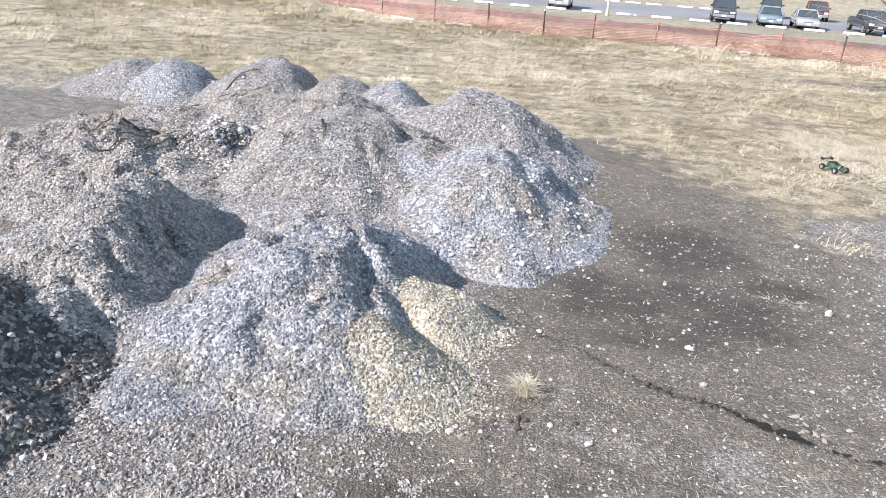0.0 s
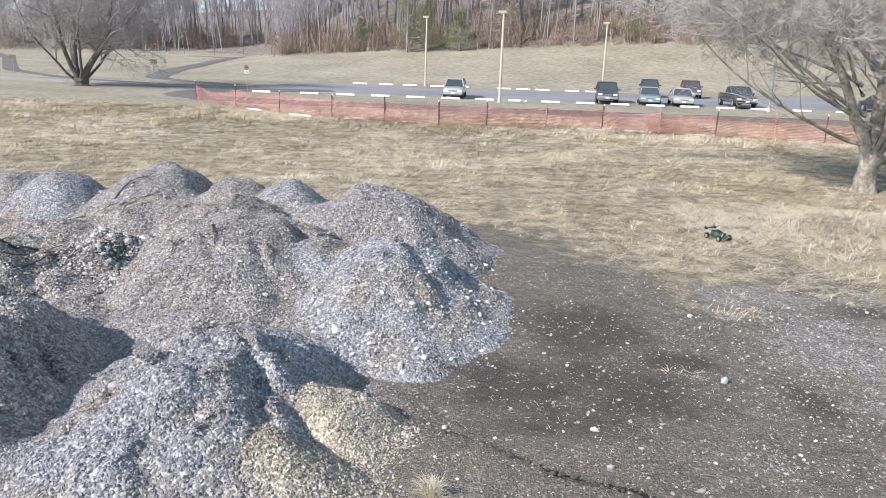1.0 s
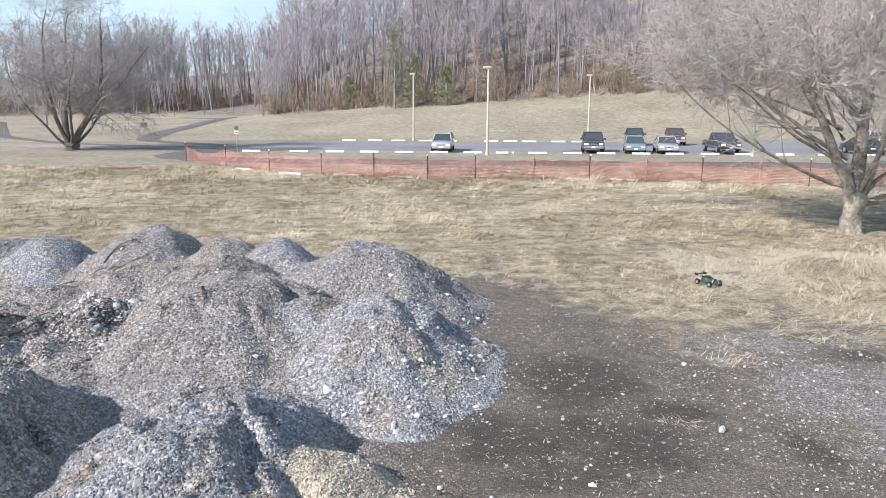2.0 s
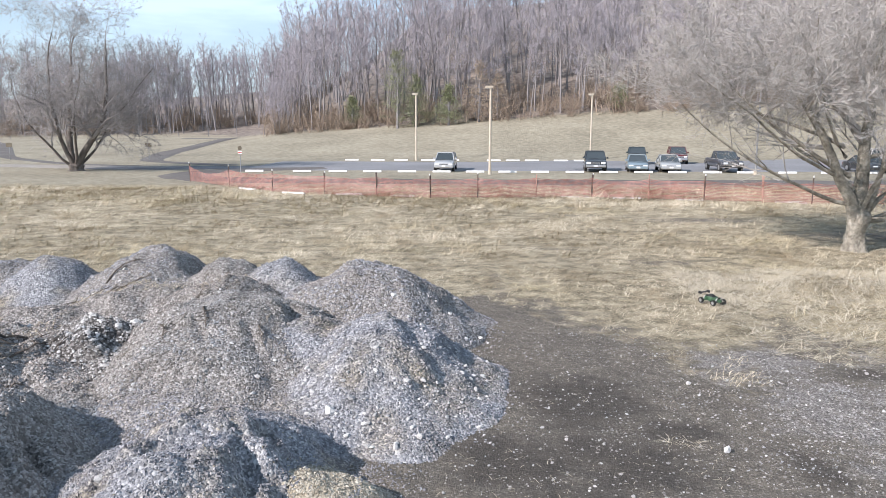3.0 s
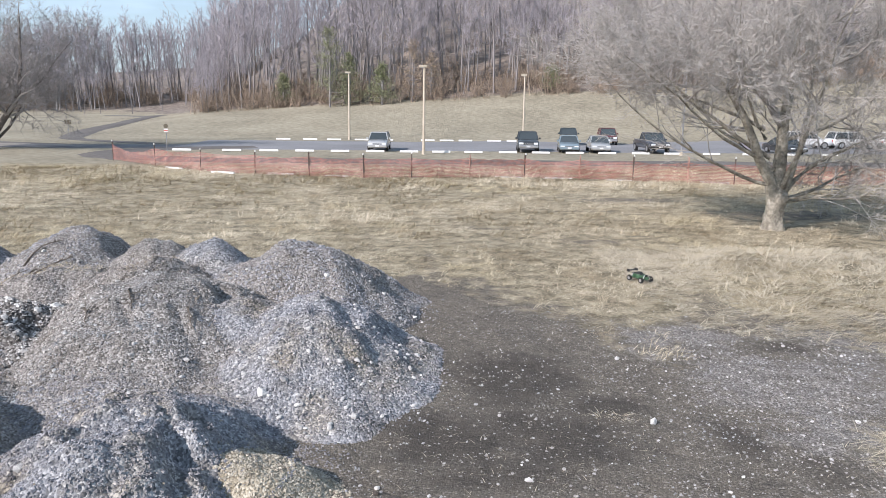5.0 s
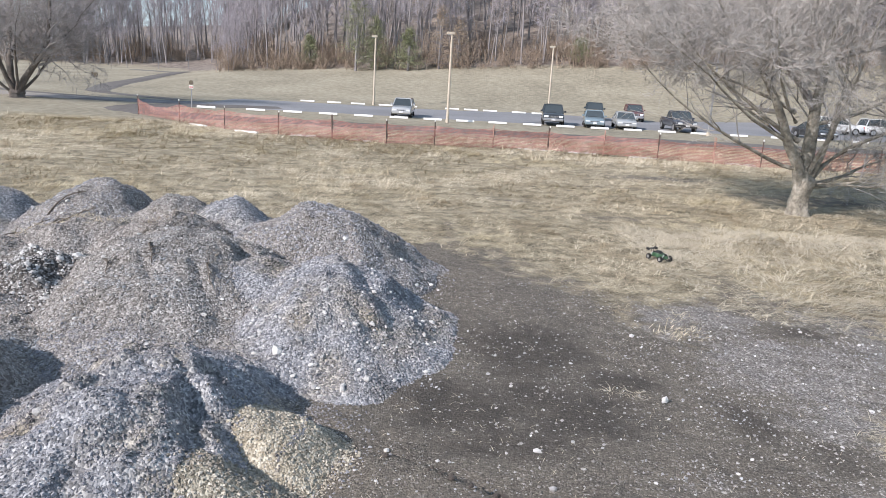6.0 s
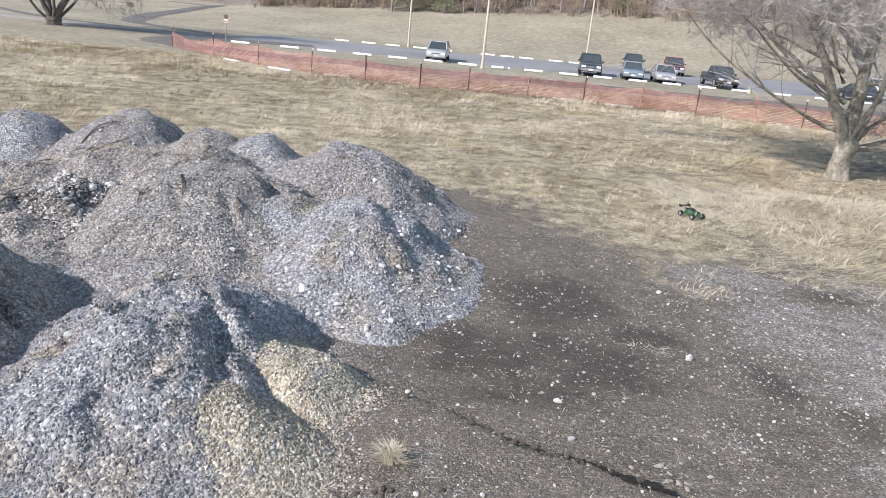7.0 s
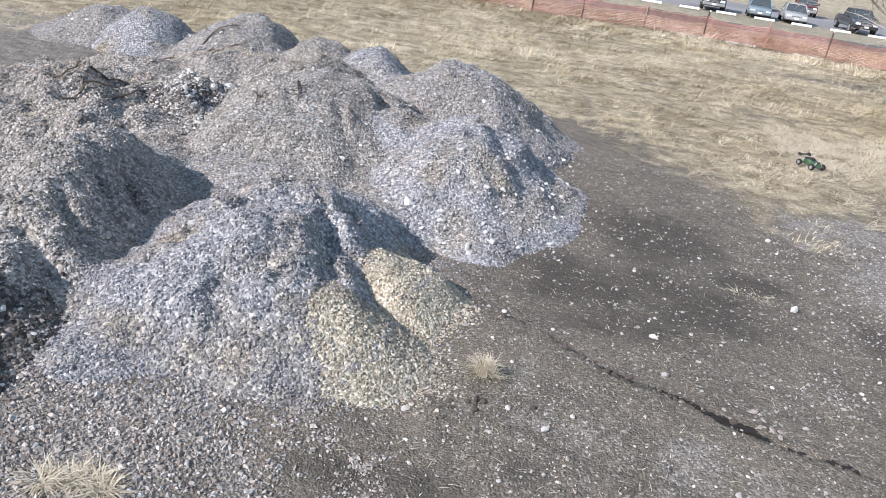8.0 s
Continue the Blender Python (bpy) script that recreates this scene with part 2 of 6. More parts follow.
M_STRAW = material("bleached_straw", [(0.38, 0.33, 0.24), (0.55, 0.485, 0.37), (0.70, 0.635, 0.505)], scale=3.0, coarse=0.5, rough=0.7, vary="island", spread=0.5)
M_BARK = material("grey_bark", [(0.10, 0.087, 0.07), (0.27, 0.247, 0.205), (0.48, 0.445, 0.385)], scale=9, coarse=3.0, bump=1.0, bump_scale=12)
M_DARK_BARK = material("dark_bark", [(0.075, 0.062, 0.054), (0.14, 0.12, 0.105), (0.23, 0.20, 0.175)], scale=14, coarse=2.0, bump=0.9, bump_scale=22)
M_TWIG = material("grey_twigs", [(0.235, 0.218, 0.203), (0.37, 0.347, 0.326), (0.51, 0.483, 0.458)], scale=2, coarse=0.4, vary="island", spread=0.5)
M_DARK_TWIG = material("dark_twigs", [(0.21, 0.192, 0.186), (0.33, 0.306, 0.298), (0.46, 0.432, 0.424)], scale=2, coarse=0.4, vary="island", spread=0.5)
# distance haze is put into these two colours: paler and bluer than bark
M_HAZY_BARK = material("hazy_woodland_bark", [(0.155, 0.142, 0.143), (0.25, 0.232, 0.234), (0.37, 0.35, 0.35)], scale=1.2, coarse=0.2, vary="island", spread=0.4)
M_HAZY_TWIG = material("hazy_woodland_twigs", [(0.275, 0.252, 0.275), (0.395, 0.367, 0.40), (0.52, 0.488, 0.53)], scale=0.6, coarse=0.06, vary="island", spread=0.4)
M_BRUSH = material("brush_twigs", [(0.17, 0.125, 0.095), (0.29, 0.225, 0.175), (0.42, 0.34, 0.265)], scale=1.5, coarse=0.2, vary="island", spread=0.5)
M_NEEDLE = material("evergreen_foliage", [(0.15, 0.165, 0.09), (0.22, 0.235, 0.13), (0.30, 0.31, 0.19)], scale=1.5, coarse=0.3, vary="island", spread=0.5)
M_DEADLEAF = material("withered_leaves", [(0.25, 0.19, 0.135), (0.37, 0.29, 0.215), (0.49, 0.40, 0.31)], scale=1.5, coarse=0.3, vary="island", spread=0.5)
M_ASPHALT = material("worn_asphalt", [(0.16, 0.16, 0.168), (0.23, 0.23, 0.24), (0.30, 0.30, 0.31)], scale=9, coarse=0.12, rough=0.8, bump=0.3, bump_scale=60)
M_TRACK = material("dark_track", [(0.085, 0.075, 0.068), (0.13, 0.117, 0.107), (0.20, 0.182, 0.165)], scale=3, coarse=0.15, rough=0.85, bump=0.3, bump_scale=40)
M_APRON = material("stained_asphalt", [(0.07, 0.07, 0.076), (0.125, 0.125, 0.135), (0.26, 0.255, 0.255)], scale=0.5, coarse=0.09, rough=0.8, bump=0.3, bump_scale=40)
M_PALE_TRACK = material("pale_gravel_road", [(0.23, 0.205, 0.175), (0.32, 0.29, 0.255), (0.40, 0.365, 0.325)], scale=1.2, coarse=0.1, rough=0.9, bump=0.3, bump_scale=40)
M_STOP = material("painted_concrete", [(0.70, 0.69, 0.67), (0.80, 0.79, 0.77), (0.86, 0.86, 0.84)], scale=8, coarse=1.5, rough=0.7)
M_POLE = material("weathered_pole", [(0.42, 0.36, 0.28), (0.52, 0.45, 0.36), (0.60, 0.53, 0.44)], scale=6, coarse=0.8, rough=0.6)
M_POST = material("dark_steel_post", [(0.06, 0.045, 0.04), (0.10, 0.075, 0.065), (0.16, 0.115, 0.095)], scale=20, coarse=3, rough=0.6, metal=0.3)
M_WRAP = material("faded_orange_wrap", [(0.36, 0.19, 0.15), (0.46, 0.27, 0.22), (0.55, 0.36, 0.31)], scale=8, coarse=1.5, rough=0.7)
M_TIP = material("white_post_tip", [(0.70, 0.70, 0.68), (0.80, 0.80, 0.78)], scale=10)
M_TYRE = material("tyre_rubber", [(0.012, 0.012, 0.013), (0.03, 0.03, 0.03)], scale=30, rough=0.8, bump=0.4, bump_scale=60)
M_RIM = material("alloy_rim", [(0.45, 0.45, 0.46), (0.58, 0.58, 0.59)], scale=10, rough=0.3, metal=0.8)
M_GLASS = glass_material("tinted_car_glass", (0.045, 0.055, 0.06))
M_LAMPGLASS = glass_material("headlamp_glass", (0.62, 0.64, 0.66), 0.12)
M_TAIL = glass_material("red_lamp_glass", (0.35, 0.02, 0.02), 0.15)
M_TRIM = material("black_plastic_trim", [(0.015, 0.015, 0.016), (0.035, 0.035, 0.036)], scale=15, rough=0.55)
M_PLATE = material("number_plate", [(0.62, 0.63, 0.66), (0.72, 0.73, 0.75)], scale=20, rough=0.5)
M_SIGN_BACK = material("sign_metal", [(0.30, 0.30, 0.31), (0.42, 0.42, 0.43)], scale=10, rough=0.45, metal=0.6)
M_SIGN_RED = material("sign_red", [(0.42, 0.05, 0.04), (0.50, 0.07, 0.055)], scale=10, rough=0.5)
M_SIGN_BROWN = material("sign_dark", [(0.10, 0.085, 0.06), (0.16, 0.13, 0.09)], scale=10, rough=0.6)
M_WOOD = material("weathered_stick", [(0.05, 0.04, 0.033), (0.10, 0.082, 0.067), (0.19, 0.158, 0.13)], scale=12, coarse=2, bump=0.5)


def net_material():
    """Orange plastic safety netting: a grid of holes cut through the sheet."""
    m = material("orange_safety_net", [(0.27, 0.115, 0.092), (0.36, 0.17, 0.14), (0.50, 0.31, 0.275)], scale=5, coarse=0.5, rough=0.6)
    n, l = m.node_tree.nodes, m.node_tree.links
    b = n["Principled BSDF"]
    tc = n.new("ShaderNodeTexCoord")
    sep = n.new("ShaderNodeSeparateXYZ")
    l.new(tc.outputs["UV"], sep.inputs[0])
    marks = []
    for axis, count, gap in (("X", 1.0 / 0.05, 0.68), ("Y", 1.0 / 0.09, 0.70)):
        f = n.new("ShaderNodeMath")
        f.operation = "MULTIPLY"
        f.inputs[1].default_value = count
        l.new(sep.outputs[axis], f.inputs[0])
        g = n.new("ShaderNodeMath")
        g.operation = "FRACT"
        l.new(f.outputs[0], g.inputs[0])
        h = n.new("ShaderNodeMath")
        h.operation = "LESS_THAN"
        h.inputs[1].default_value = gap
        l.new(g.outputs[0], h.inputs[0])
        marks.append(h.outputs[0])
    hole = n.new("ShaderNodeMath")
    hole.operation = "MULTIPLY"
    l.new(marks[0], hole.inputs[0])
    l.new(marks[1], hole.inputs[1])
    solid = n.new("ShaderNodeMath")
    solid.operation = "SUBTRACT"
    solid.inputs[0].default_value = 1.0
    l.new(hole.outputs[0], solid.inputs[1])
    l.new(solid.outputs[0], b.inputs["Alpha"])
    return m


M_NET = net_material()
patched(M_NET, (0.72, 0.66, 0.64), 0.9, 0.46, 0.62)
patched(M_NET, (0.80, 0.80, 0.86), 2.6, 0.5, 0.62)


def paint(name, colour):
    return material(name, [tuple(c * 0.85 for c in colour), colour], scale=2, coarse=0.6, rough=0.28, coat=1.0)


# ---- mesh helpers ----
def mesh_from(name, verts, faces, mat, smooth=False):
    """A mesh from arrays: verts n x 3, faces m x k, all faces of one size."""
    v, f = np.asarray(verts, dtype=np.float32), np.asarray(faces, dtype=np.int32)
    me = bpy.data.meshes.new(name)
    me.vertices.add(len(v))
    me.vertices.foreach_set("co", v.ravel())
    me.loops.add(f.size)
    me.loops.foreach_set("vertex_index", f.ravel())
    me.polygons.add(len(f))
    me.polygons.foreach_set("loop_start", np.arange(0, f.size, f.shape[1], dtype=np.int32))
    me.update(calc_edges=True)
    me.polygons.foreach_set("use_smooth", np.full(len(f), smooth))
    me.materials.append(mat)
    return me


def part(name, bm, mat, parent=None, label="", smooth=False, at=None):
    """Links a bmesh (or a ready mesh) as one object under parent."""
    if isinstance(bm, bmesh.types.BMesh):
        me = bpy.data.meshes.new(name)
        bm.to_mesh(me)
        bm.free()
        me.materials.append(mat)
        if smooth:
            me.polygons.foreach_set("use_smooth", np.full(len(me.polygons), True))
    else:
        me = bm
    ob = new(name, me)
    if parent:
        ob.parent = parent
    if at is not None:
        ob.matrix_basis = at
    return tagged(ob, label=label)


def box(bm, x0, x1, y0, y1, z0, z1, bevel=0.0):
    made = bmesh.ops.create_cube(bm, size=1.0, matrix=Matrix.Translation(((x0 + x1) / 2, (y0 + y1) / 2, (z0 + z1) / 2)) @ Matrix.Diagonal((x1 - x0, y1 - y0, z1 - z0, 1)))
    if bevel:
        edges = {e for v in made["verts"] for e in v.link_edges}
        bmesh.ops.bevel(bm, geom=list(edges), offset=bevel, segments=2, affect="EDGES", profile=0.6)
    return bm


def rod(bm, a, b, r0, r1=None, sides=10):
    a, b = Vector(a), Vector(b)
    d = b - a
    m = Matrix.Translation((a + b) / 2) @ d.to_track_quat("Z", "Y").to_matrix().to_4x4()
    bmesh.ops.create_cone(bm, cap_ends=True, segments=sides, radius1=r0, radius2=r0 if r1 is None else r1, depth=d.length, matrix=m)
    return bm


def fbm(x, y, s, octaves=4, seed=0.0):
    return noise.fractal(Vector((x / s, y / s, seed)), 0.9, 2.0, octaves)


def smooth01(t):
    t = min(1.0, max(0.0, t))
    return t * t * (3 - 2 * t)


# ---- ground ----
BANK = [(-0.6, 7.0), (0.13, 6.80), (0.54, 6.42), (0.96, 6.10), (1.61, 5.90), (2.15, 5.64), (2.66, 5.44), (3.11, 5.30), (3.8, 5.1)]


def bank_y(x):
    if x <= BANK[0][0]:
        return BANK[0][1]
    for (x0, y0), (x1, y1) in zip(BANK, BANK[1:]):
        if x <= x1:
            return y0 + (y1 - y0) * (x - x0) / (x1 - x0)
    return BANK[-1][1] - (x - BANK[-1][0]) * 0.7


def wood_edge(x):
    """How far off the wood on the hill begins."""
    return 128.0 - 0.18 * (x + 30.0) if x > -30.0 else 128.0 + (-30.0 - x) * 2.2


def terrain(x, y):
    """Height of the land: flat field, car park, and the hill behind it."""
    z = 0.0
    if y < 60:
        z += (0.05 * fbm(x, y, 3.0, 3, 3.1) + 0.035 * fbm(x, y, 1.1, 3, 6.2)) * smooth01((y - 9) / 8)
        z += 0.018 * fbm(x, y, 0.5, 3, 7.7) * (1 - smooth01((y - 16) / 10))
        z += 0.55 * math.exp(-(((x - 10.2) / 2.6) ** 2 + ((y - 16.2) / 2.4) ** 2))
        z += 0.10 * math.exp(-(((y - 43.0) / 3.0) ** 2)) * smooth01((-x - 8) / 8)
    if -1.2 < x < 4.5 and y < 9:
        d = y - bank_y(x) + 0.10 * fbm(x, y, 0.45, 3, 1.3)
        z += 0.17 * (1 - smooth01((d + 0.02) / 0.09)) * smooth01((x + 1.0) / 0.8) * math.exp(-max(0.0, -d) / 1.8)
    for px, py, rx, ry, deep in ((1.95, 5.86, 0.26, 0.10, 0.16), (2.45, 5.62, 0.20, 0.08, 0.14), (2.85, 5.45, 0.15, 0.06, 0.10), (1.35, 6.12, 0.22, 0.07, 0.09), (0.75, 6.42, 0.2, 0.07, 0.07), (0.1, 6.95, 0.25, 0.06, 0.05), (3.0, 6.3, 0.07, 0.35, 0.04)):
        if abs(x - px) < 1 and abs(y - py) < 1:
            z -= deep * math.exp(-(((x - px) / rx) ** 2 + ((y - py + 0.45 * (x - px)) / ry) ** 2))
    if x < -30 and y > 205:
        z += 0.11 * min(y - 205, 130.0) * smooth01((-30 - x) / 14)
    if y > 84:
        edge = wood_edge(x)
        top = min(9.0, max(1.2, 4.3 + 0.065 * x))
        z += top * smooth01((y - 84) / (edge - 80)) if y < edge + 60 else top
        if y > edge:
            rise = min(y - edge, 140.0)
            z += rise * (0.24 * smooth01((x + 62) / 60) + 0.035)
    return z


def spaced(stops):
    """Coordinates from (start, step) stretches, the last stop closing them."""
    out = []
    for (a, step), (b, _) in zip(stops, stops[1:]):
        n = max(1, round((b - a) / step))
        out += [a + (b - a) * i / n for i in range(n)]
    return out + [stops[-1][0]]


def soil_cover(x, y):
    """1 on bare soil, 0 in grass."""
    edge = [(-60, 12.5), (-16, 15.0), (-12, 17.3), (-9, 18.8), (-3, 18.0), (0.6, 17.6), (1.6, 15.6), (2.6, 13.7), (3.8, 11.7), (4.8, 11.2), (6.2, 12.7), (7.4, 12.2), (9.0, 10.6), (14, 8.5), (60, 6)]
    yb = edge[-1][1]
    for (x0, y0), (x1, y1) in zip(edge, edge[1:]):
        if x0 <= x <= x1:
            yb = y0 + (y1 - y0) * (x - x0) / (x1 - x0)
            break
    yb += 1.6 * fbm(x, y, 1.8, 4, 2.7)
    cover = smooth01(0.5 + (yb - y) / 1.6)
    thin = smooth01(0.5 + (yb + 2.6 - y) / 5.0) * smooth01((x - 0.2) / 1.0) * (1 - smooth01((x - 6.5) / 2.5))
    cover = max(cover, 0.56 * thin)
    cover *= 1 - 0.9 * math.exp(-(((x - 6.0) / 0.7) ** 2 + ((y - 7.8) / 0.8) ** 2))
    for px, py, rx, ry, s in ((5.2, 33.0, 2.2, 0.9, 0.55), (15.5, 27.0, 6.0, 2.2, 0.6), (10.5, 31.5, 4.2, 1.6, 0.62), (3.2, 24.0, 2.0, 0.7, 0.52), (7.5, 28.0, 2.6, 0.6, 0.5), (-2.0, 27.5, 4.0, 0.6, 0.45), (6.0, 21.5, 2.4, 0.9, 0.5), (1.0, 19.0, 1.2, 0.5, 0.4), (-6.0, 24.0, 5.0, 0.8, 0.35), (0.0, 31.0, 7.0, 0.8, 0.3)):
        cover = max(cover, s * math.exp(-(((x - px) / rx) ** 2 + ((y - py) / ry) ** 2)))
    return cover


def grit_cover(x, y):
    """1 where pale gravel lies thick."""
    g = smooth01((x - 2.6) / 2.2) * (1 - smooth01((y - 12.6) / 1.2)) * 0.58
    g = max(g, 0.36 * smooth01((bank_y(x) - 0.15 - y) / 0.5) * smooth01((x + 0.7) / 0.8))
    g = max(g, 0.62 * rubble_cover(x, y))
    g = max(g, 0.42 * math.exp(-(((x - 0.4) / 1.3) ** 2 + ((y - 5.2) / 0.5) ** 2)))
    g = max(g, 0.28 * math.exp(-(((x - 2.8) / 1.6) ** 2 + ((y - 6.6) / 1.3) ** 2)))
    g = max(g, 0.50 * smooth01((-8.6 - x) / 1.5) * (1 - smooth01((y - 18) / 3)))
    return max(0.0, g + 0.25 * fbm(x, y, 1.1, 3, 9.3) * smooth01((x + 0.5) / 1.5) - 0.5 * damp_shade_cover(x, y))


def rubble_cover(x, y):
    """1 where coarse stones are trodden into the earth before the big grey pile."""
    return smooth01((-1.0 - x) / 1.2 + 0.9 * fbm(x, y, 0.6, 3, 3.9)) * smooth01((5.4 - y) / 0.6)


def damp_shade_cover(x, y):
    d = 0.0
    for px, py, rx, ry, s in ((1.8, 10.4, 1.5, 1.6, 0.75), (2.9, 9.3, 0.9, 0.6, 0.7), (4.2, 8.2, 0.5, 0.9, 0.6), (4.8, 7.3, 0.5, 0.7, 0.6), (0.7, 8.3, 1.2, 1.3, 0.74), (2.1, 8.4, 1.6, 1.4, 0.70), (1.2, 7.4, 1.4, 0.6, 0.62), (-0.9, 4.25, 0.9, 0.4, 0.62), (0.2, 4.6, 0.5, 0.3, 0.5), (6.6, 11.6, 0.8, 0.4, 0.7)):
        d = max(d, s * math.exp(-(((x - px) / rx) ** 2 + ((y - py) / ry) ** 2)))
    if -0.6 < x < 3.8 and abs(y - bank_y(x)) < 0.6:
        # soil colour darkened along the bank foot, painting the shade of its crack
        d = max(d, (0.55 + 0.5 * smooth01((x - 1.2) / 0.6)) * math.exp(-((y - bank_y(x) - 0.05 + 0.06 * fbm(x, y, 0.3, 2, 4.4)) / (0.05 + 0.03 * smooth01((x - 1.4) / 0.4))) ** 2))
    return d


def build_ground():
    xs = spaced([(-2600, 900), (-800, 100), (-200, 14), (-60, 2.5), (-22, 0.6), (-9, 0.16), (-1.2, 0.075), (4.4, 0.16), (9, 0.45), (22, 2.5), (70, 12), (200, 100), (800, 900), (2600, 1)])
    ys = spaced([(-700, 200), (-100, 25), (-10, 2), (2, 0.15), (4.3, 0.07), (7.2, 0.15), (13, 0.25), (22, 0.6), (48, 2), (90, 4), (180, 12), (420, 100), (1000, 800), (4200, 1)])
    verts = np.array([(x, y, terrain(x, y)) for y in ys for x in xs])
    nx, ny = len(xs), len(ys)
    a = (np.arange(ny - 1)[:, None] * nx + np.arange(nx - 1)[None, :]).ravel()
    me = mesh_from("ground", verts, np.stack([a, a + 1, a + nx + 1, a + nx], 1), M_GROUND, smooth=True)
    for name, func in (("soil", soil_cover), ("grit", grit_cover), ("damp_and_shade", damp_shade_cover), ("lawn", lambda x, y: smooth01((y - 47) / 5)), ("litter", lambda x, y: max(smooth01((y - wood_edge(x) + 1) / 4), smooth01((y - 202) / 6) * smooth01((-34 - x) / 4)) if y < 600 else 1.0)):
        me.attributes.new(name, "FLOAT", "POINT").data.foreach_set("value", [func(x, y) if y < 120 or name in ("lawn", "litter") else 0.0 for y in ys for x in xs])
    tagged(new("ground", me), "field of matted straw grass with bare dark stony soil", "ground", kind="structure")


build_ground()


def strip(name, line, width, mat, label, category, lift=0.025):
    """A paved strip along a line, lying on the land, with a thin edge."""
    pts = []
    for (x0, y0), (x1, y1) in zip(line, line[1:]):
        n = max(2, int(math.hypot(x1 - x0, y1 - y0) / 2.5))
        pts += [Vector((x0 + (x1 - x0) * i / n, y0 + (y1 - y0) * i / n)) for i in range(n)]
    pts.append(Vector(line[-1]))
    for _ in range(3):
        pts = [pts[0]] + [(a + b * 2 + c) / 4 for a, b, c in zip(pts, pts[1:], pts[2:])] + [pts[-1]]
    across = 5
    verts, faces = [], []
    for i, p in enumerate(pts):
        d = (pts[min(i + 1, len(pts) - 1)] - pts[max(i - 1, 0)]).normalized()
        side = Vector((-d.y, d.x))
        for k in range(across):
            s = (k / (across - 1) - 0.5) * width * (1 + 0.12 * fbm(i * 0.4, k, 2.0, 2, 5.0))
            q = p + side * s
            edge = -0.12 if k in (0, across - 1) else lift
            verts.append((q.x, q.y, max(terrain(q.x, q.y), terrain(q.x + 1, q.y + 1.5), terrain(q.x - 1, q.y - 1.5)) + edge))
    for i in range(len(pts) - 1):
        for k in range(across - 1):
            j = i * across + k
            faces.append((j, j + across, j + across + 1, j + 1))
    tagged(new(name, mesh_from(name, verts, faces, mat)), label, category, kind="structure")


strip("road", [(-19, 74), (0, 74), (30, 74), (70, 76), (120, 82)], 24.0, M_ASPHALT, "grey worn asphalt of the car park", "car park", 0.05)
strip("road", [(-12, 69), (-18, 67.5), (-22, 63.5), (-22, 58.5), (-19, 54.6), (-12, 53.2), (0, 53), (14, 53), (40, 53)], 5.6, M_TRACK, "dark patched asphalt drive bending out of the car park", "road", 0.07)
strip("road", [(-14, 71), (-22, 70), (-29, 68.5), (-33, 69.5)], 9.0, M_APRON, "dark stained asphalt apron spreading from the car park", "road", 0.04)
strip("road", [(-30, 69), (-40, 72), (-55, 73), (-90, 72)], 8.0, M_PALE_TRACK, "pale worn gravel road beside the tree", "road", 0.03)
strip("road", [(-22, 74), (-34, 82), (-38, 98), (-40, 120), (-44, 150), (-60, 168)], 4.0, M_TRACK, "dark narrow drive winding over the lawn", "road")
strip("road", [(-26, 70), (-40, 76), (-54, 90), (-78, 130), (-140, 220)], 3.0, M_TRACK, "dark narrow drive winding over the lawn", "road")

# ---- gravel piles ----
PILES = []


class Pile:
    """A heap: centre, height, half-widths, turn; steep makes the flank towards +x steeper; cuts are gullies (x0, y0, x1, y1, width, depth)."""

    def __init__(self, cx, cy, h, rx, ry, rot, seed, rough=0.07, ridge=0.06, steep=1.0, cuts=()):
        self.c, self.h, self.r, self.rot, self.seed, self.rough, self.ridge, self.steep, self.cuts = (cx, cy), h, (rx, ry), radians(rot), seed, rough, ridge, steep, cuts
        self.reach = max(rx, ry) * 1.35
        PILES.append(self)

    def height(self, x, y):
        dx, dy = x - self.c[0], y - self.c[1]
        if abs(dx) > self.reach or abs(dy) > self.reach:
            return -1.0
        u = (dx * math.cos(self.rot) + dy * math.sin(self.rot)) / self.r[0]
        v = (-dx * math.sin(self.rot) + dy * math.cos(self.rot)) / self.r[1]
        if u > 0:
            u *= self.steep
        r = (abs(u) ** 2.3 + abs(v) ** 2.3) ** (1 / 2.3) * (1 + 0.20 * fbm(x, y, 1.6, 2, self.seed))
        k = math.sqrt(self.ridge)
        p = 1 - (math.sqrt(r * r + self.ridge) - k) / (math.sqrt(1 + self.ridge) - k)
        z = self.h * (math.log1p(math.exp(max(-20.0, 9 * p))) / 9 - 0.05 - 0.30 * smooth01((r - 0.98) / 0.28))
        if p > -0.3:
            z += self.rough * self.h * min(1.0, p + 0.3) * (fbm(x, y, 0.55, 4, self.seed + 9) + 0.8 * noise.ridged_multi_fractal(Vector((x / 0.9, y / 0.9, self.seed)), 0.9, 2.0, 3, 0.8, 1.5) - 0.9)
        for x0, y0, x1, y1, w, d in self.cuts:
            ex, ey = x1 - x0, y1 - y0
            t = min(1.0, max(0.0, ((x - x0) * ex + (y - y0) * ey) / (ex * ex + ey * ey)))
            q = math.hypot(x - x0 - ex * t, y - y0 - ey * t) + 0.05 * fbm(x, y, 0.25, 2, 5.5)
            z -= d * math.exp(-(q / w) ** 2)
        return z


def surface(x, y):
    return max([terrain(x, y)] + [p.height(x, y) for p in PILES])


def near_heaps(p):
    return [o for o in PILES if o is not p and abs(p.c[0] - o.c[0]) < p.reach + o.reach and abs(p.c[1] - o.c[1]) < p.reach + o.reach]


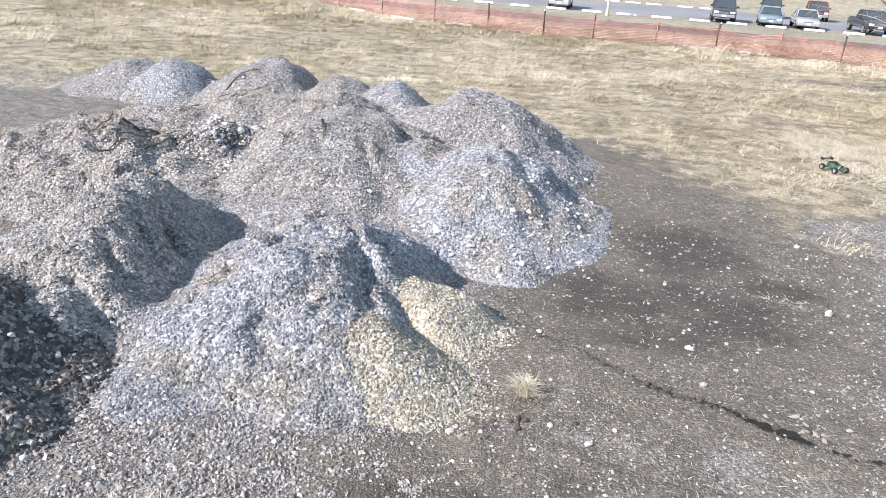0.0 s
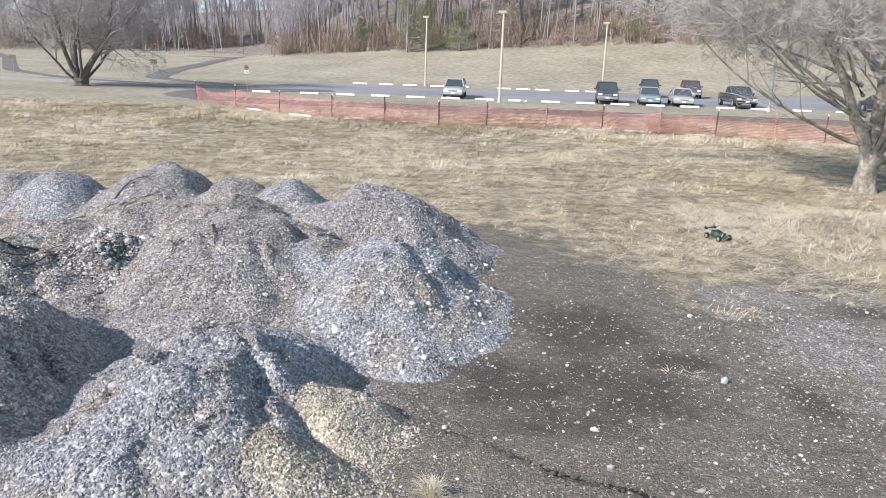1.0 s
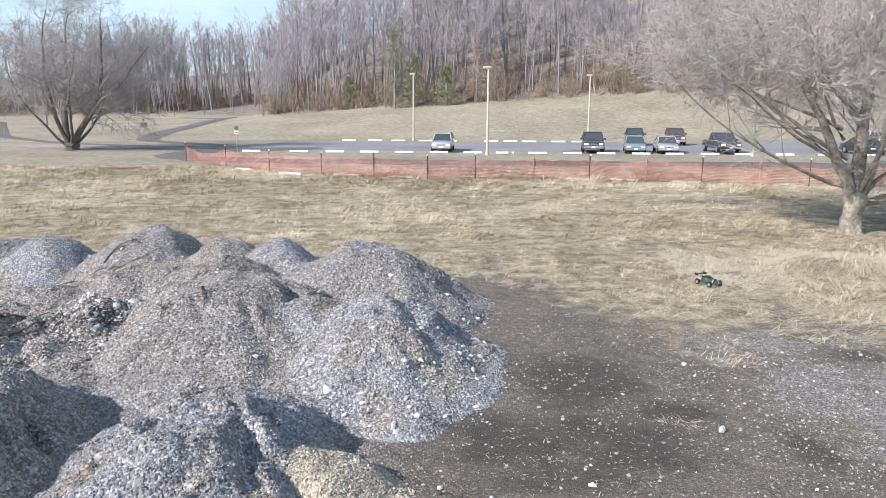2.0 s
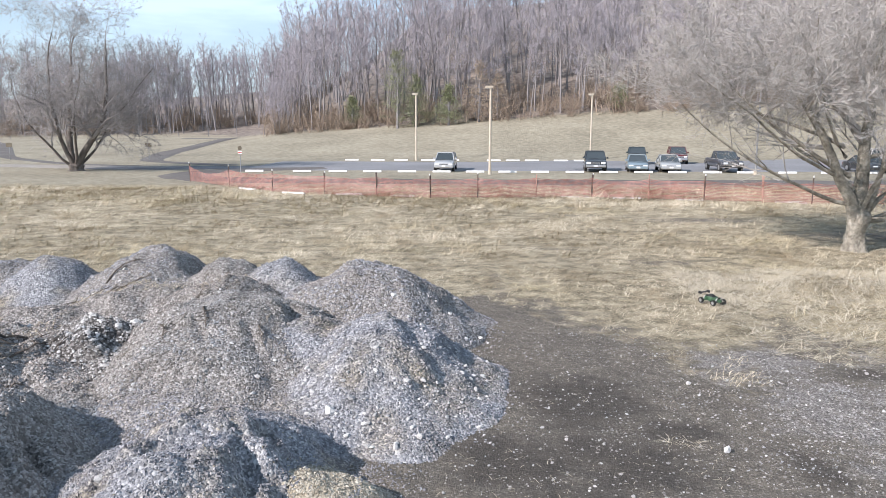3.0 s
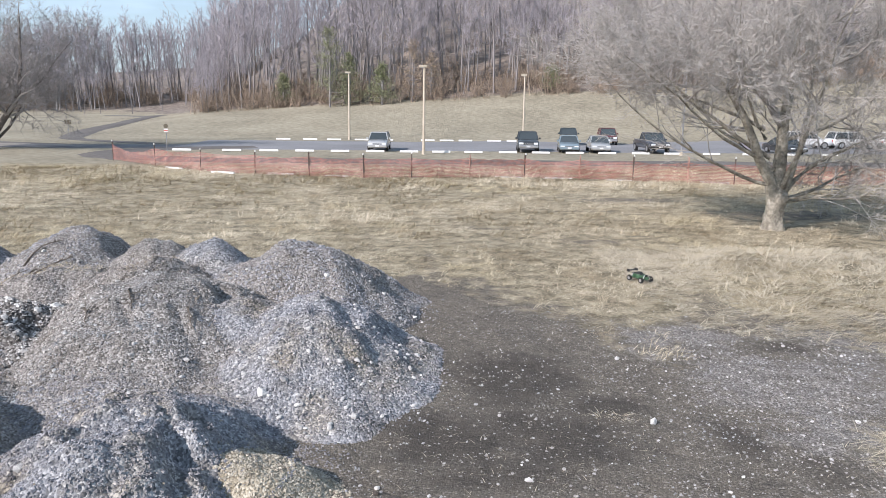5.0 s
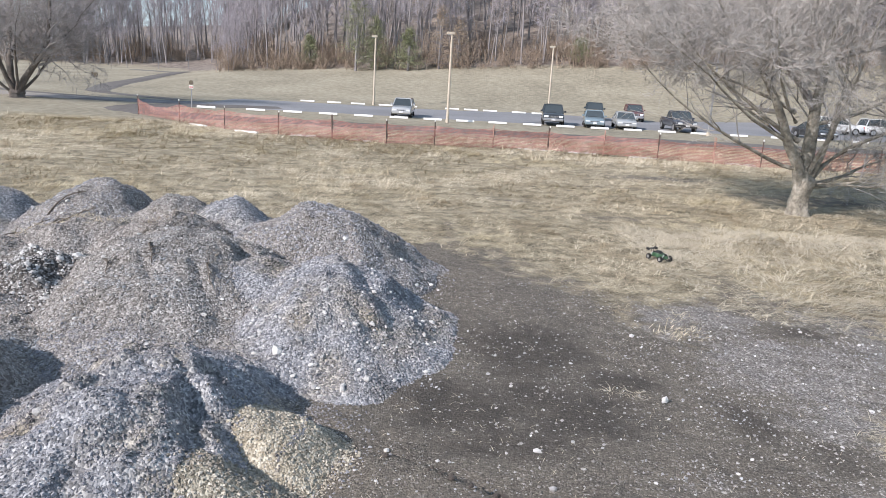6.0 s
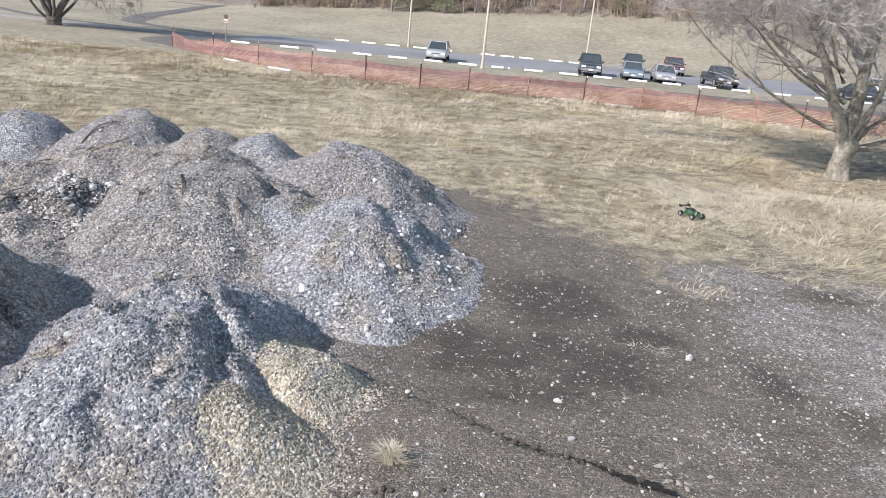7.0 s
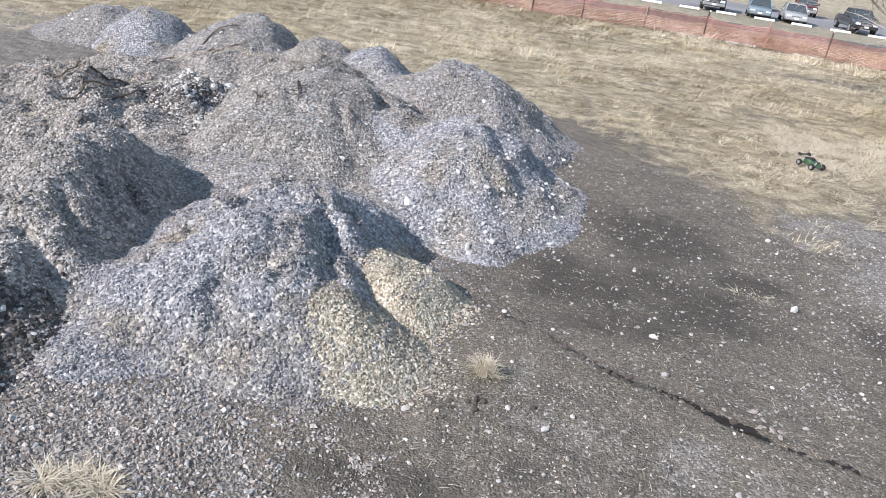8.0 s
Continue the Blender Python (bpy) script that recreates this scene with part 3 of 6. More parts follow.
def saddled(p, x, y, near, soft=0.22):
    """A heap's height, and the highest of its neighbours', both filled up where they meet, as loose gravel fills a seam."""
    z = p.height(x, y)
    if z < -0.1:
        return z, -1.0
    over = max([o.height(x, y) for o in near if abs(x - o.c[0]) < o.reach and abs(y - o.c[1]) < o.reach] + [-1.0])
    gap = abs(z - over)
    fill = soft * (1 - gap / soft) ** 2 / 4 if gap < soft else 0.0
    return z + fill, over + fill


STONES = []
for k in range(6):
    bm_ = bmesh.new()
    bmesh.ops.create_icosphere(bm_, subdivisions=1, radius=1.0)
    rng = random.Random(40 + k)
    shape = (rng.uniform(0.8, 1.25), rng.uniform(0.7, 1.0), rng.uniform(0.55, 0.8))
    for v_ in bm_.verts:
        s_ = rng.uniform(0.72, 1.15)
        v_.co = Vector((v_.co.x * shape[0], v_.co.y * shape[1], v_.co.z * shape[2])) * s_
    bm_.verts.index_update()
    STONES.append((np.array([v_.co[:] for v_ in bm_.verts]), np.array([[v_.index for v_ in f_.verts] for f_ in bm_.faces])))
    bm_.free()
# small stones, without the side that lies in their bed: simple ones for far piles, blocky ones for near
PEBBLES, CHIPS = [], []
for k in range(8):
    rng = random.Random(80 + k)
    ring = [(math.cos(a) * rng.uniform(0.8, 1.35), math.sin(a) * rng.uniform(0.65, 1.1), rng.uniform(-0.45, -0.1)) for a in (rng.uniform(-0.3, 0.3) + 1.5708 * q for q in range(4))]
    base = np.array(ring + [(rng.uniform(-0.45, 0.45), rng.uniform(-0.45, 0.45), rng.uniform(0.5, 0.85))])
    PEBBLES.append((base, np.array([(0, 1, 4), (1, 2, 4), (2, 3, 4), (3, 0, 4)])))
    sx, sy, sz = rng.uniform(0.9, 1.3), rng.uniform(0.7, 1.0), rng.uniform(0.45, 0.75)
    turns = [rng.uniform(-0.4, 0.4) + 1.5708 * q for q in range(4)]
    low = [(math.cos(a) * sx * rng.uniform(0.85, 1.15), math.sin(a) * sy * rng.uniform(0.85, 1.15), -0.3) for a in turns]
    high = [(math.cos(a + 0.25) * sx * rng.uniform(0.4, 0.8), math.sin(a + 0.25) * sy * rng.uniform(0.4, 0.8), sz * rng.uniform(0.65, 1.1)) for a in turns]
    tris = [t for q in range(4) for t in ((q, (q + 1) % 4, 4 + (q + 1) % 4), (q, 4 + (q + 1) % 4, 4 + q))] + [(4, 5, 6), (4, 6, 7)]
    CHIPS.append((np.array(low + high), np.array(tris)))


def heap_mesh(name, spots, shapes, mat, rng):
    """One mesh of many stones: spots are (x, y, z, size)."""
    vs, fs, off = [], [], 0
    for x, y, z, s in spots:
        bv, bf = shapes[rng.randrange(len(shapes))]
        e = np.array(Euler((rng.uniform(-0.5, 0.5), rng.uniform(-0.5, 0.5), rng.uniform(0, 6.28))).to_matrix())
        vs.append(bv @ e.T * s + (x, y, z))
        fs.append(bf + off)
        off += len(bv)
    return mesh_from(name, np.concatenate(vs), np.concatenate(fs), mat)


def build_pile(p, ground_mat, stone_mat, label, density, size, pale=0, pale_size=0.04, step=0.06, seed=0):
    """A heap: its body, its loose cover of small stones and its bigger pale stones."""
    rng = random.Random(seed)
    n = int(2 * p.reach / step) + 1
    near = near_heaps(p)
    grid = [[saddled(p, p.c[0] - p.reach + i * step, p.c[1] - p.reach + j * step, near)[0] for i in range(n)] for j in range(n)]
    verts, faces = [], []
    for j in range(n):
        for i in range(n):
            verts.append((-p.reach + i * step, -p.reach + j * step, max(grid[j][i], -0.12)))
    for j in range(n - 1):
        for i in range(n - 1):
            q = (j * n + i, j * n + i + 1, (j + 1) * n + i + 1, (j + 1) * n + i)
            if max(verts[k][2] for k in q) > -0.11:
                faces.append(q)
    used = sorted({k for q in faces for k in q})
    index = {k: m for m, k in enumerate(used)}
    root = new("gravel_pile")
    root.location = (p.c[0], p.c[1], 0)
    tagged(root, label, "gravel pile", group="gravel piles on the field")
    part("body", mesh_from("body", [verts[k] for k in used], [[index[k] for k in q] for q in faces], ground_mat, smooth=True), None, root)
    spots = []
    area = math.pi * p.r[0] * p.r[1] * 1.15
    for k in range(int(area * density * 2.9)):
        a, r = rng.uniform(0, 6.2832), math.sqrt(rng.random()) * 1.26
        u, v = math.cos(a) * r * p.r[0], math.sin(a) * r * p.r[1]
        x = p.c[0] + u * math.cos(p.rot) - v * math.sin(p.rot)
        y = p.c[1] + u * math.sin(p.rot) + v * math.cos(p.rot)
        z, over = saddled(p, x, y, near)
        if z < -0.02:
            # stones that rolled out over the soil
            if rng.random() > 0.42 * max(0.0, (1.26 - r) / 0.3) ** 2:
                continue
            z = max(terrain(x, y), over)
        if over > z + 0.02:
            # a few stones have spilled over the seam
            if over > z + 0.25 or rng.random() > 0.5 * math.exp(-(over - z) / 0.08):
                continue
            z = over
        s = 0.88 * size * math.exp(max(-0.9, min(0.75, rng.gauss(0, 0.36))))
        spots.append((x - p.c[0], y - p.c[1], max(z, terrain(x, y)) + s * 0.15, s))
    tagged(part("stone_cover", heap_mesh("stone_cover", spots, CHIPS if p.c[1] < 7.5 and p.c[0] > -4 else PEBBLES, stone_mat, rng), None, root), kind="stuff")
    meshes = [mesh_from("stone", bv, bf, M_STONE_PALE) for bv, bf in STONES[:3]] if pale else []
    made = 0
    for k in range(pale * 6):
        if made >= pale:
            break
        # loose stones roll down: most of them lie low on the flanks
        a, r = rng.uniform(0, 6.2832), 0.25 + 0.84 * math.sqrt(rng.random())
        u, v = math.cos(a) * r * p.r[0], math.sin(a) * r * p.r[1]
        x = p.c[0] + u * math.cos(p.rot) - v * math.sin(p.rot)
        y = p.c[1] + u * math.sin(p.rot) + v * math.cos(p.rot)
        z = max(p.height(x, y), terrain(x, y))
        if y > p.c[1] + 0.6 * p.r[1] or any(o is not p and o.height(x, y) > z for o in PILES):
            continue
        s = pale_size * math.exp(rng.gauss(0, 0.4))
        st = part("stone", rng.choice(meshes), None, root, at=Matrix.LocRotScale((x - p.c[0], y - p.c[1], z + 0.25 * s), Euler((rng.uniform(-0.5, 0.5), rng.uniform(-0.5, 0.5), rng.uniform(0, 6.28))), (s, s, s)))
        made += 1
    return root


OLIVE, EARTH = (M_OLIVE, M_STONE_OLIVE), (M_BROWN, M_STONE_EARTHY)
GREY, BROWN, TAN, DARK, MIXED, PALE = (M_GREY, M_STONE_GREY), (M_BROWN, M_STONE_BROWN), (M_TAN, M_STONE_TAN), (M_DARK, M_STONE_SHADED), (M_BROWN, M_STONE_GREY), (M_DARK, M_STONE_WHITE)
# centre x, y, height, half-widths, turn, roughness; material; cover density, stone size, pale stones
PLAN = [
    (Pile(-2.5, 7.02, 1.06, 1.9, 2.4, 0, 1.0, 0.14, 0.26, steep=1.3, cuts=((-2.3, 7.35, -2.02, 6.85, 0.09, 0.13), (-2.02, 6.85, -1.86, 6.3, 0.10, 0.16), (-1.95, 7.35, -1.55, 6.95, 0.11, 0.13), (-2.2, 5.95, -1.75, 6.3, 0.10, 0.14), (-2.5, 6.5, -2.35, 6.1, 0.08, 0.06), (-1.75, 7.6, -1.3, 7.25, 0.10, 0.08), (-1.75, 6.75, -1.4, 6.5, 0.15, 0.14))), GREY, "big blue-grey gravel pile with a gullied shaded flank", 800, 0.014, 40, 0.022),
    (Pile(-1.68, 5.98, 0.52, 1.3, 0.74, -30, 2.0, 0.10, 0.14), OLIVE, "low lobe of olive-tan gravel slumped against a grey pile", 860, 0.0145, 6, 0.022),
    (Pile(-1.40, 6.98, 0.52, 0.95, 0.86, -30, 3.0, 0.09, 0.35, cuts=((-1.95, 6.72, -0.75, 6.08, 0.13, 0.11),)), TAN, "small pale tan gravel pile beside the bare soil", 920, 0.0135, 0, 0.02),
    (Pile(-1.12, 10.85, 1.2, 1.72, 2.3, 0, 4.0, 0.10, 0.2, cuts=((-0.6, 10.8, -0.1, 9.8, 0.14, 0.07), (-1.0, 10.6, -0.9, 9.6, 0.12, 0.04), (-0.3, 11.2, 0.3, 10.4, 0.12, 0.06))), GREY, "grey gravel pile with pale stones round its foot", 480, 0.018, 230, 0.027),
    (Pile(-1.65, 14.1, 1.43, 2.3, 2.1, 0, 5.0, 0.07, 0.3), MIXED, "tall rounded grey-brown gravel pile at the grass edge", 330, 0.020, 40, 0.034),
    (Pile(-3.62, 11.85, 1.24, 2.4, 2.9, 0, 6.0, 0.06, 4.0, steep=1.22, cuts=((-3.9, 11.0, -3.6, 10.4, 0.08, 0.08), (-2.75, 12.2, -2.5, 11.4, 0.13, 0.20), (-3.1, 10.9, -2.9, 10.5, 0.06, 0.07))), BROWN, "brown-grey gravel pile with weathered rounded top", 400, 0.0165, 100, 0.025),
    (Pile(-2.3, 11.5, 0.96, 1.15, 1.5, 0, 7.0, 0.08, 0.3), GREY, "small bluish gravel pile wedged between larger ones", 380, 0.018, 8, 0.03),
    (Pile(-5.05, 7.45, 1.06, 1.7, 2.9, 8, 8.0, 0.15, 0.16, steep=1.8, cuts=((-4.75, 7.2, -4.35, 6.9, 0.09, 0.18), (-4.7, 7.7, -4.35, 7.4, 0.08, 0.18), (-4.65, 8.2, -4.2, 8.0, 0.08, 0.10), (-4.8, 6.6, -4.4, 6.3, 0.09, 0.16), (-4.75, 6.0, -4.35, 5.7, 0.09, 0.14))), BROWN, "gullied brown and grey gravel pile with dark shaded flank", 640, 0.0165, 24, 0.028),
    (Pile(-7.3, 10.8, 1.02, 2.7, 2.7, -20, 9.0, 0.17, cuts=((-6.9, 10.3, -6.4, 11.2, 0.09, 0.24), (-6.5, 10.1, -6.1, 10.6, 0.08, 0.20), (-7.6, 10.6, -7.0, 11.3, 0.10, 0.16), (-6.3, 9.6, -5.9, 9.9, 0.10, 0.16))), EARTH, "broad weathered tan and grey rubble pile with dead stalks", 360, 0.018, 30, 0.028),
    (Pile(-5.75, 11.6, 1.0, 1.3, 1.8, 0, 10.0, 0.16, 0.25, cuts=((-6.0, 11.9, -5.2, 12.0, 0.12, 0.22), (-6.2, 10.9, -5.9, 10.3, 0.10, 0.14))), PALE, "rubble pile strewn with pale coarse stones", 420, 0.023, 70, 0.036),
    (Pile(-6.2, 14.5, 0.82, 2.3, 1.6, 10, 11.0, 0.14, 1.0, cuts=((-5.3, 13.9, -4.7, 14.2, 0.1, 0.24),)), EARTH, "low brown soil pile with matted dead grass", 170, 0.019, 10, 0.03),
    (Pile(-3.7, 9.7, 0.42, 1.5, 1.3, 0, 21.0, 0.10, 0.5), MIXED, "low saddle of grey gravel between larger piles", 500, 0.017, 12, 0.028),
    (Pile(-7.9, 13.6, 0.62, 2.0, 1.5, 10, 19.0, 0.14), EARTH, "low spread of brown rubble and matted stalks", 190, 0.020, 20, 0.03),
    (Pile(-4.55, 14.6, 1.0, 1.7, 1.5, 0, 12.0, 0.12, 0.9, cuts=((-4.0, 14.3, -3.6, 14.5, 0.12, 0.24),)), EARTH, "brown soil and gravel pile with a crumbling dark edge", 230, 0.019, 10, 0.03),
    (Pile(-6.8, 17.0, 1.22, 2.1, 2.0, 0, 13.0, 0.08, 0.5, steep=1.45), MIXED, "grey gravel pile with dead sticks on its flank", 240, 0.021, 20, 0.034),
    (Pile(-9.5, 17.2, 0.94, 1.35, 1.5, 0, 14.0, 0.06, 0.3), GREY, "smooth blue-grey gravel pile at the back", 240, 0.019, 4, 0.033),
    (Pile(-10.75, 17.5, 0.80, 1.5, 1.5, 0, 15.0, 0.08, 0.3), MIXED, "pale tan-grey gravel pile at the back", 240, 0.020, 10, 0.033),
    (Pile(-5.05, 16.3, 1.1, 1.3, 1.5, 0, 16.0, 0.10, 0.3), BROWN, "brown gravel pile with a dark shaded side", 230, 0.020, 6, 0.033),
    (Pile(-3.7, 15.8, 1.12, 1.5, 1.5, 0, 17.0, 0.07, 0.3), GREY, "small grey gravel pile between taller ones", 250, 0.020, 10, 0.033),
    (Pile(-5.75, 4.35, 1.5, 1.95, 2.1, 0, 18.0, 0.16, steep=1.15), DARK, "rubble pile coloured dark for its shaded flank towards the grey gravel", 340, 0.020, 60, 0.030),
]
for k, (p, mats, label, density, size, pale, pale_size) in enumerate(PLAN):
    build_pile(p, mats[0], mats[1], label, density, size, pale, pale_size, step=0.05 if p.c[1] < 9 else 0.075, seed=100 + k)


# ---- trees ----
class Wood:
    """Collects tapered limbs as triangles."""

    def __init__(self):
        self.v, self.f, self.n = [], [], 0
        self.fat = 0.006

    def limb(self, pts, radii, sides):
        ring, last = [], len(pts) - 1
        for i, (p, r) in enumerate(zip(pts, radii)):
            d = (pts[min(i + 1, last)] - pts[max(i - 1, 0)]).normalized()
            a = d.orthogonal().normalized()
            b = d.cross(a)
            for k in range(sides):
                t = 6.2832 * k / sides
                self.v.append(p + (a * math.cos(t) + b * math.sin(t)) * r)
        for i in range(last):
            for k in range(sides):
                q = self.n + i * sides
                a0, a1, b0, b1 = q + k, q + (k + 1) % sides, q + sides + k, q + sides + (k + 1) % sides
                self.f += [(a0, a1, b1), (a0, b1, b0)]
        self.n += sides * (last + 1)

    def spike(self, a, b, r):
        d = (b - a).normalized()
        s = d.orthogonal().normalized()
        t = d.cross(s)
        self.v += [a + s * r, a - s * 0.5 * r + t * 0.87 * r, a - s * 0.5 * r - t * 0.87 * r, b]
        n = self.n
        self.f += [(n, n + 1, n + 3), (n + 1, n + 2, n + 3), (n + 2, n, n + 3)]
        self.n += 4

    def sliver(self, a, b, r, rng):
        d = (b - a).normalized()
        s = d.orthogonal().normalized()
        s.rotate(Matrix.Rotation(rng.uniform(0, 6.28), 3, d))
        self.v += [a + s * r, a - s * r, b]
        self.f.append((self.n, self.n + 1, self.n + 2))
        self.n += 3

    def leaf(self, c, d, size, rng):
        s = d.orthogonal().normalized()
        s.rotate(Matrix.Rotation(rng.uniform(0, 6.28), 3, d))
        self.v += [c, c + d * size + s * size * 0.5, c + d * size * 1.8, c + d * size - s * size * 0.5]
        n = self.n
        self.f += [(n, n + 1, n + 2), (n, n + 2, n + 3)]
        self.n += 4

    def mesh(self, name, mat, smooth=False):
        return mesh_from(name, np.array([v[:] for v in self.v]), np.array(self.f), mat, smooth)


def bend(rng, d, amount, lift=0.0):
    return (d + Vector((rng.gauss(0, amount), rng.gauss(0, amount), rng.gauss(0, amount) + lift))).normalized()


def hangs_low(p):
    """Whether a twig would hang under the sweep of the boughs towards -x."""
    return p.x < -0.6 and p.z < 1.75 + 0.47 * (-p.x - 0.6)


def grow(rng, trunk, twigs, p, d, length, r, level, spec, bare=None):
    """One limb and all that springs from it. spec: per level (children, length ratio, angle, wander, lift, segments, sides)."""
    kids, ratio, angle, wander, lift, segs, sides = spec[level]
    last = level == len(spec) - 1
    target = trunk if level <= 1 else twigs
    pts, radii, ways = [p.copy()], [r], [d]
    q, w = p.copy(), d.copy()
    for i in range(segs):
        w = bend(rng, w, wander, lift)
        if bare and level == 1 and w.x < -0.3 and q.z + w.z * 0.8 < 1.9 + 0.55 * (-q.x - 0.6):
            w = (w + Vector((0, 0, 0.35))).normalized()
        q = q + w * length / segs
        pts.append(q.copy())
        radii.append(max(r * (1 - 0.85 * ((i + 1) / segs) ** 0.8), 0.0035))
        ways.append(w.copy())
    if bare and level > 1 and (bare(pts[0]) or bare(pts[-1])):
        return
    if last:
        target.spike(pts[0], pts[-1], max(r, twigs.fat))
        return
    target.limb(pts, radii, sides)
    for k in range(kids):
        t = rng.uniform(0.22, 1.0)
        x = t * segs
        i = min(int(x), segs - 1)
        at = pts[i].lerp(pts[i + 1], x - i)
        side = ways[i + 1].orthogonal().normalized()
        side.rotate(Matrix.Rotation(rng.uniform(0, 6.2832), 3, ways[i + 1]))
        a = radians(angle * rng.uniform(0.6, 1.35))
        way = (ways[i + 1] * math.cos(a) + side * math.sin(a)).normalized()
        rr = max(0.003, (radii[i] * (1 - x + i) + radii[i + 1] * (x - i)) * rng.uniform(0.5, 0.75))
        grow(rng, trunk, twigs, at, way, length * ratio * rng.uniform(0.7, 1.2) * (1.15 - 0.4 * t), rr, level + 1, spec, bare)


def flare(trunk, rng, h, r0, r1, sides=22, lean=(0, 0)):
    """A short stout bole with a spreading foot."""
    pts = [Vector((lean[0] * t * h, lean[1] * t * h, t * h)) for t in (-0.08, 0.0, 0.08, 0.14, 0.2, 0.27, 0.33, 0.39, 0.45, 0.52, 0.6, 0.68, 0.75, 0.82, 0.88, 1.0)]
    rad = [r0 * q for q in (1.55, 1.35, 1.12, 1.05, 1.0, 0.97, 0.95, 0.96, 0.97, 1.0, 1.03)] + [r0 + (r1 - r0) * q for q in (0.5, 1.0)] + [r1 * 0.92, r1 * 0.75, r1 * 0.4]
    start = len(trunk.v)
    trunk.limb(pts, rad, sides)
    for i in range(start, len(trunk.v)):
        v = trunk.v[i]
        trunk.v[i] = v + Vector((v.x, v.y, 0)).normalized() * r0 * (0.36 * noise.noise(Vector((v.x * 4, v.y * 4, v.z * 1.2))) + 0.22 * noise.noise(Vector((v.x * 9, v.y * 9, v.z * 3.5))))


def tree_thing(trunk, twigs, label, at, mats=(None, None), group=""):
    root = new("tree")
    root.matrix_basis = at
    tagged(root, label, "tree", group=group)
    part("trunk", trunk.mesh("trunk", mats[0], True), None, root)
    part("crown", twigs.mesh("crown", mats[1]), None, root)
    return root


def spreading_tree():
    """The old field tree: short bole, upright limbs and long low side branches with a haze of twigs."""
    rng = random.Random(5)
    trunk, twigs = Wood(), Wood()
    flare(trunk, rng, 1.5, 0.31, 0.34)
    twigs.fat = 0.0066
    spec = [None,
            (11, 0.56, 56, 0.10, 0.035, 9, 8),
            (9, 0.54, 46, 0.12, 0.02, 6, 5),
            (8, 0.52, 42, 0.13, 0.01, 4, 3),
            (7, 0.56, 38, 0.11, 0.01, 2, 3),
            (0, 0.60, 38, 0.12, 0.00, 1, 3)]
    # foot of the limb, direction, length, radius
    stems = [((-0.10, 0.0, 1.0), (-0.24, 0.0, 1.0), 6.8, 0.22), ((0.06, 0.05, 1.0), (0.04, 0.12, 1.0), 7.6, 0.27), ((0.16, -0.08, 1.2), (0.42, -0.15, 1.0), 6.6, 0.10), ((0.18, 0.05, 1.1), (0.75, 0.1, 0.9), 6.2, 0.10),
             ((0.05, -0.15, 1.4), (0.1, -0.45, 1.0), 6.4, 0.08), ((0.1, 0.15, 1.4), (0.3, 0.55, 1.0), 6.4, 0.09), ((-0.3, 0.05, 2.1), (-0.85, 0.45, 0.85), 6.0, 0.08), ((-0.35, 0.0, 2.4), (-1.0, 0.1, 0.62), 6.8, 0.085),
             ((-0.25, -0.05, 2.0), (-1.0, -0.35, 0.60), 6.8, 0.075), ((-0.6, 0.0, 3.3), (-1.0, 0.25, 0.45), 6.0, 0.07), ((-0.55, 0.0, 3.0), (-0.8, -0.6, 0.55), 5.8, 0.065), ((0.25, 0.1, 3.0), (1.0, -0.3, 0.45), 5.6, 0.07)]
    for foot, d, length, r in stems:
        grow(rng, trunk, twigs, Vector(foot), Vector(d).normalized(), length, r, 1, spec, hangs_low)
    # long low boughs with few twigs
    sparse = [None, (13, 0.36, 46, 0.11, 0.035, 10, 6), (7, 0.5, 42, 0.13, 0.02, 5, 4), (6, 0.55, 40, 0.12, 0.01, 2, 3), (0, 0.6, 38, 0.12, 0.0, 1, 3)]
    for d, length, r, z in [((1.0, -0.35, 0.02), 4.6, 0.05, 0.95), ((1.0, 0.4, 0.12), 4.4, 0.09, 1.0), ((0.9, -0.8, 0.1), 4.2, 0.04, 1.1)]:
        grow(rng, trunk, twigs, Vector((d[0] * 0.2, d[1] * 0.2, z)), Vector(d).normalized(), length, r, 1, sparse)
    sweep = [None, (11, 0.30, 42, 0.06, 0.075, 12, 7), (6, 0.5, 40, 0.10, 0.05, 5, 4), (5, 0.55, 40, 0.11, 0.03, 2, 3), (0, 0.6, 38, 0.12, 0.0, 1, 3)]
    grow(rng, trunk, twigs, Vector((-0.2, -0.05, 1.5)), Vector((-1.0, -0.12, 0.12)).normalized(), 7.4, 0.075, 1, sweep)
    return tree_thing(trunk, twigs, "large bare spreading tree with grey bark in straw grass", pose(12.75, 23.9, terrain(12.75, 23.9) - 0.02), (M_BARK, M_TWIG))


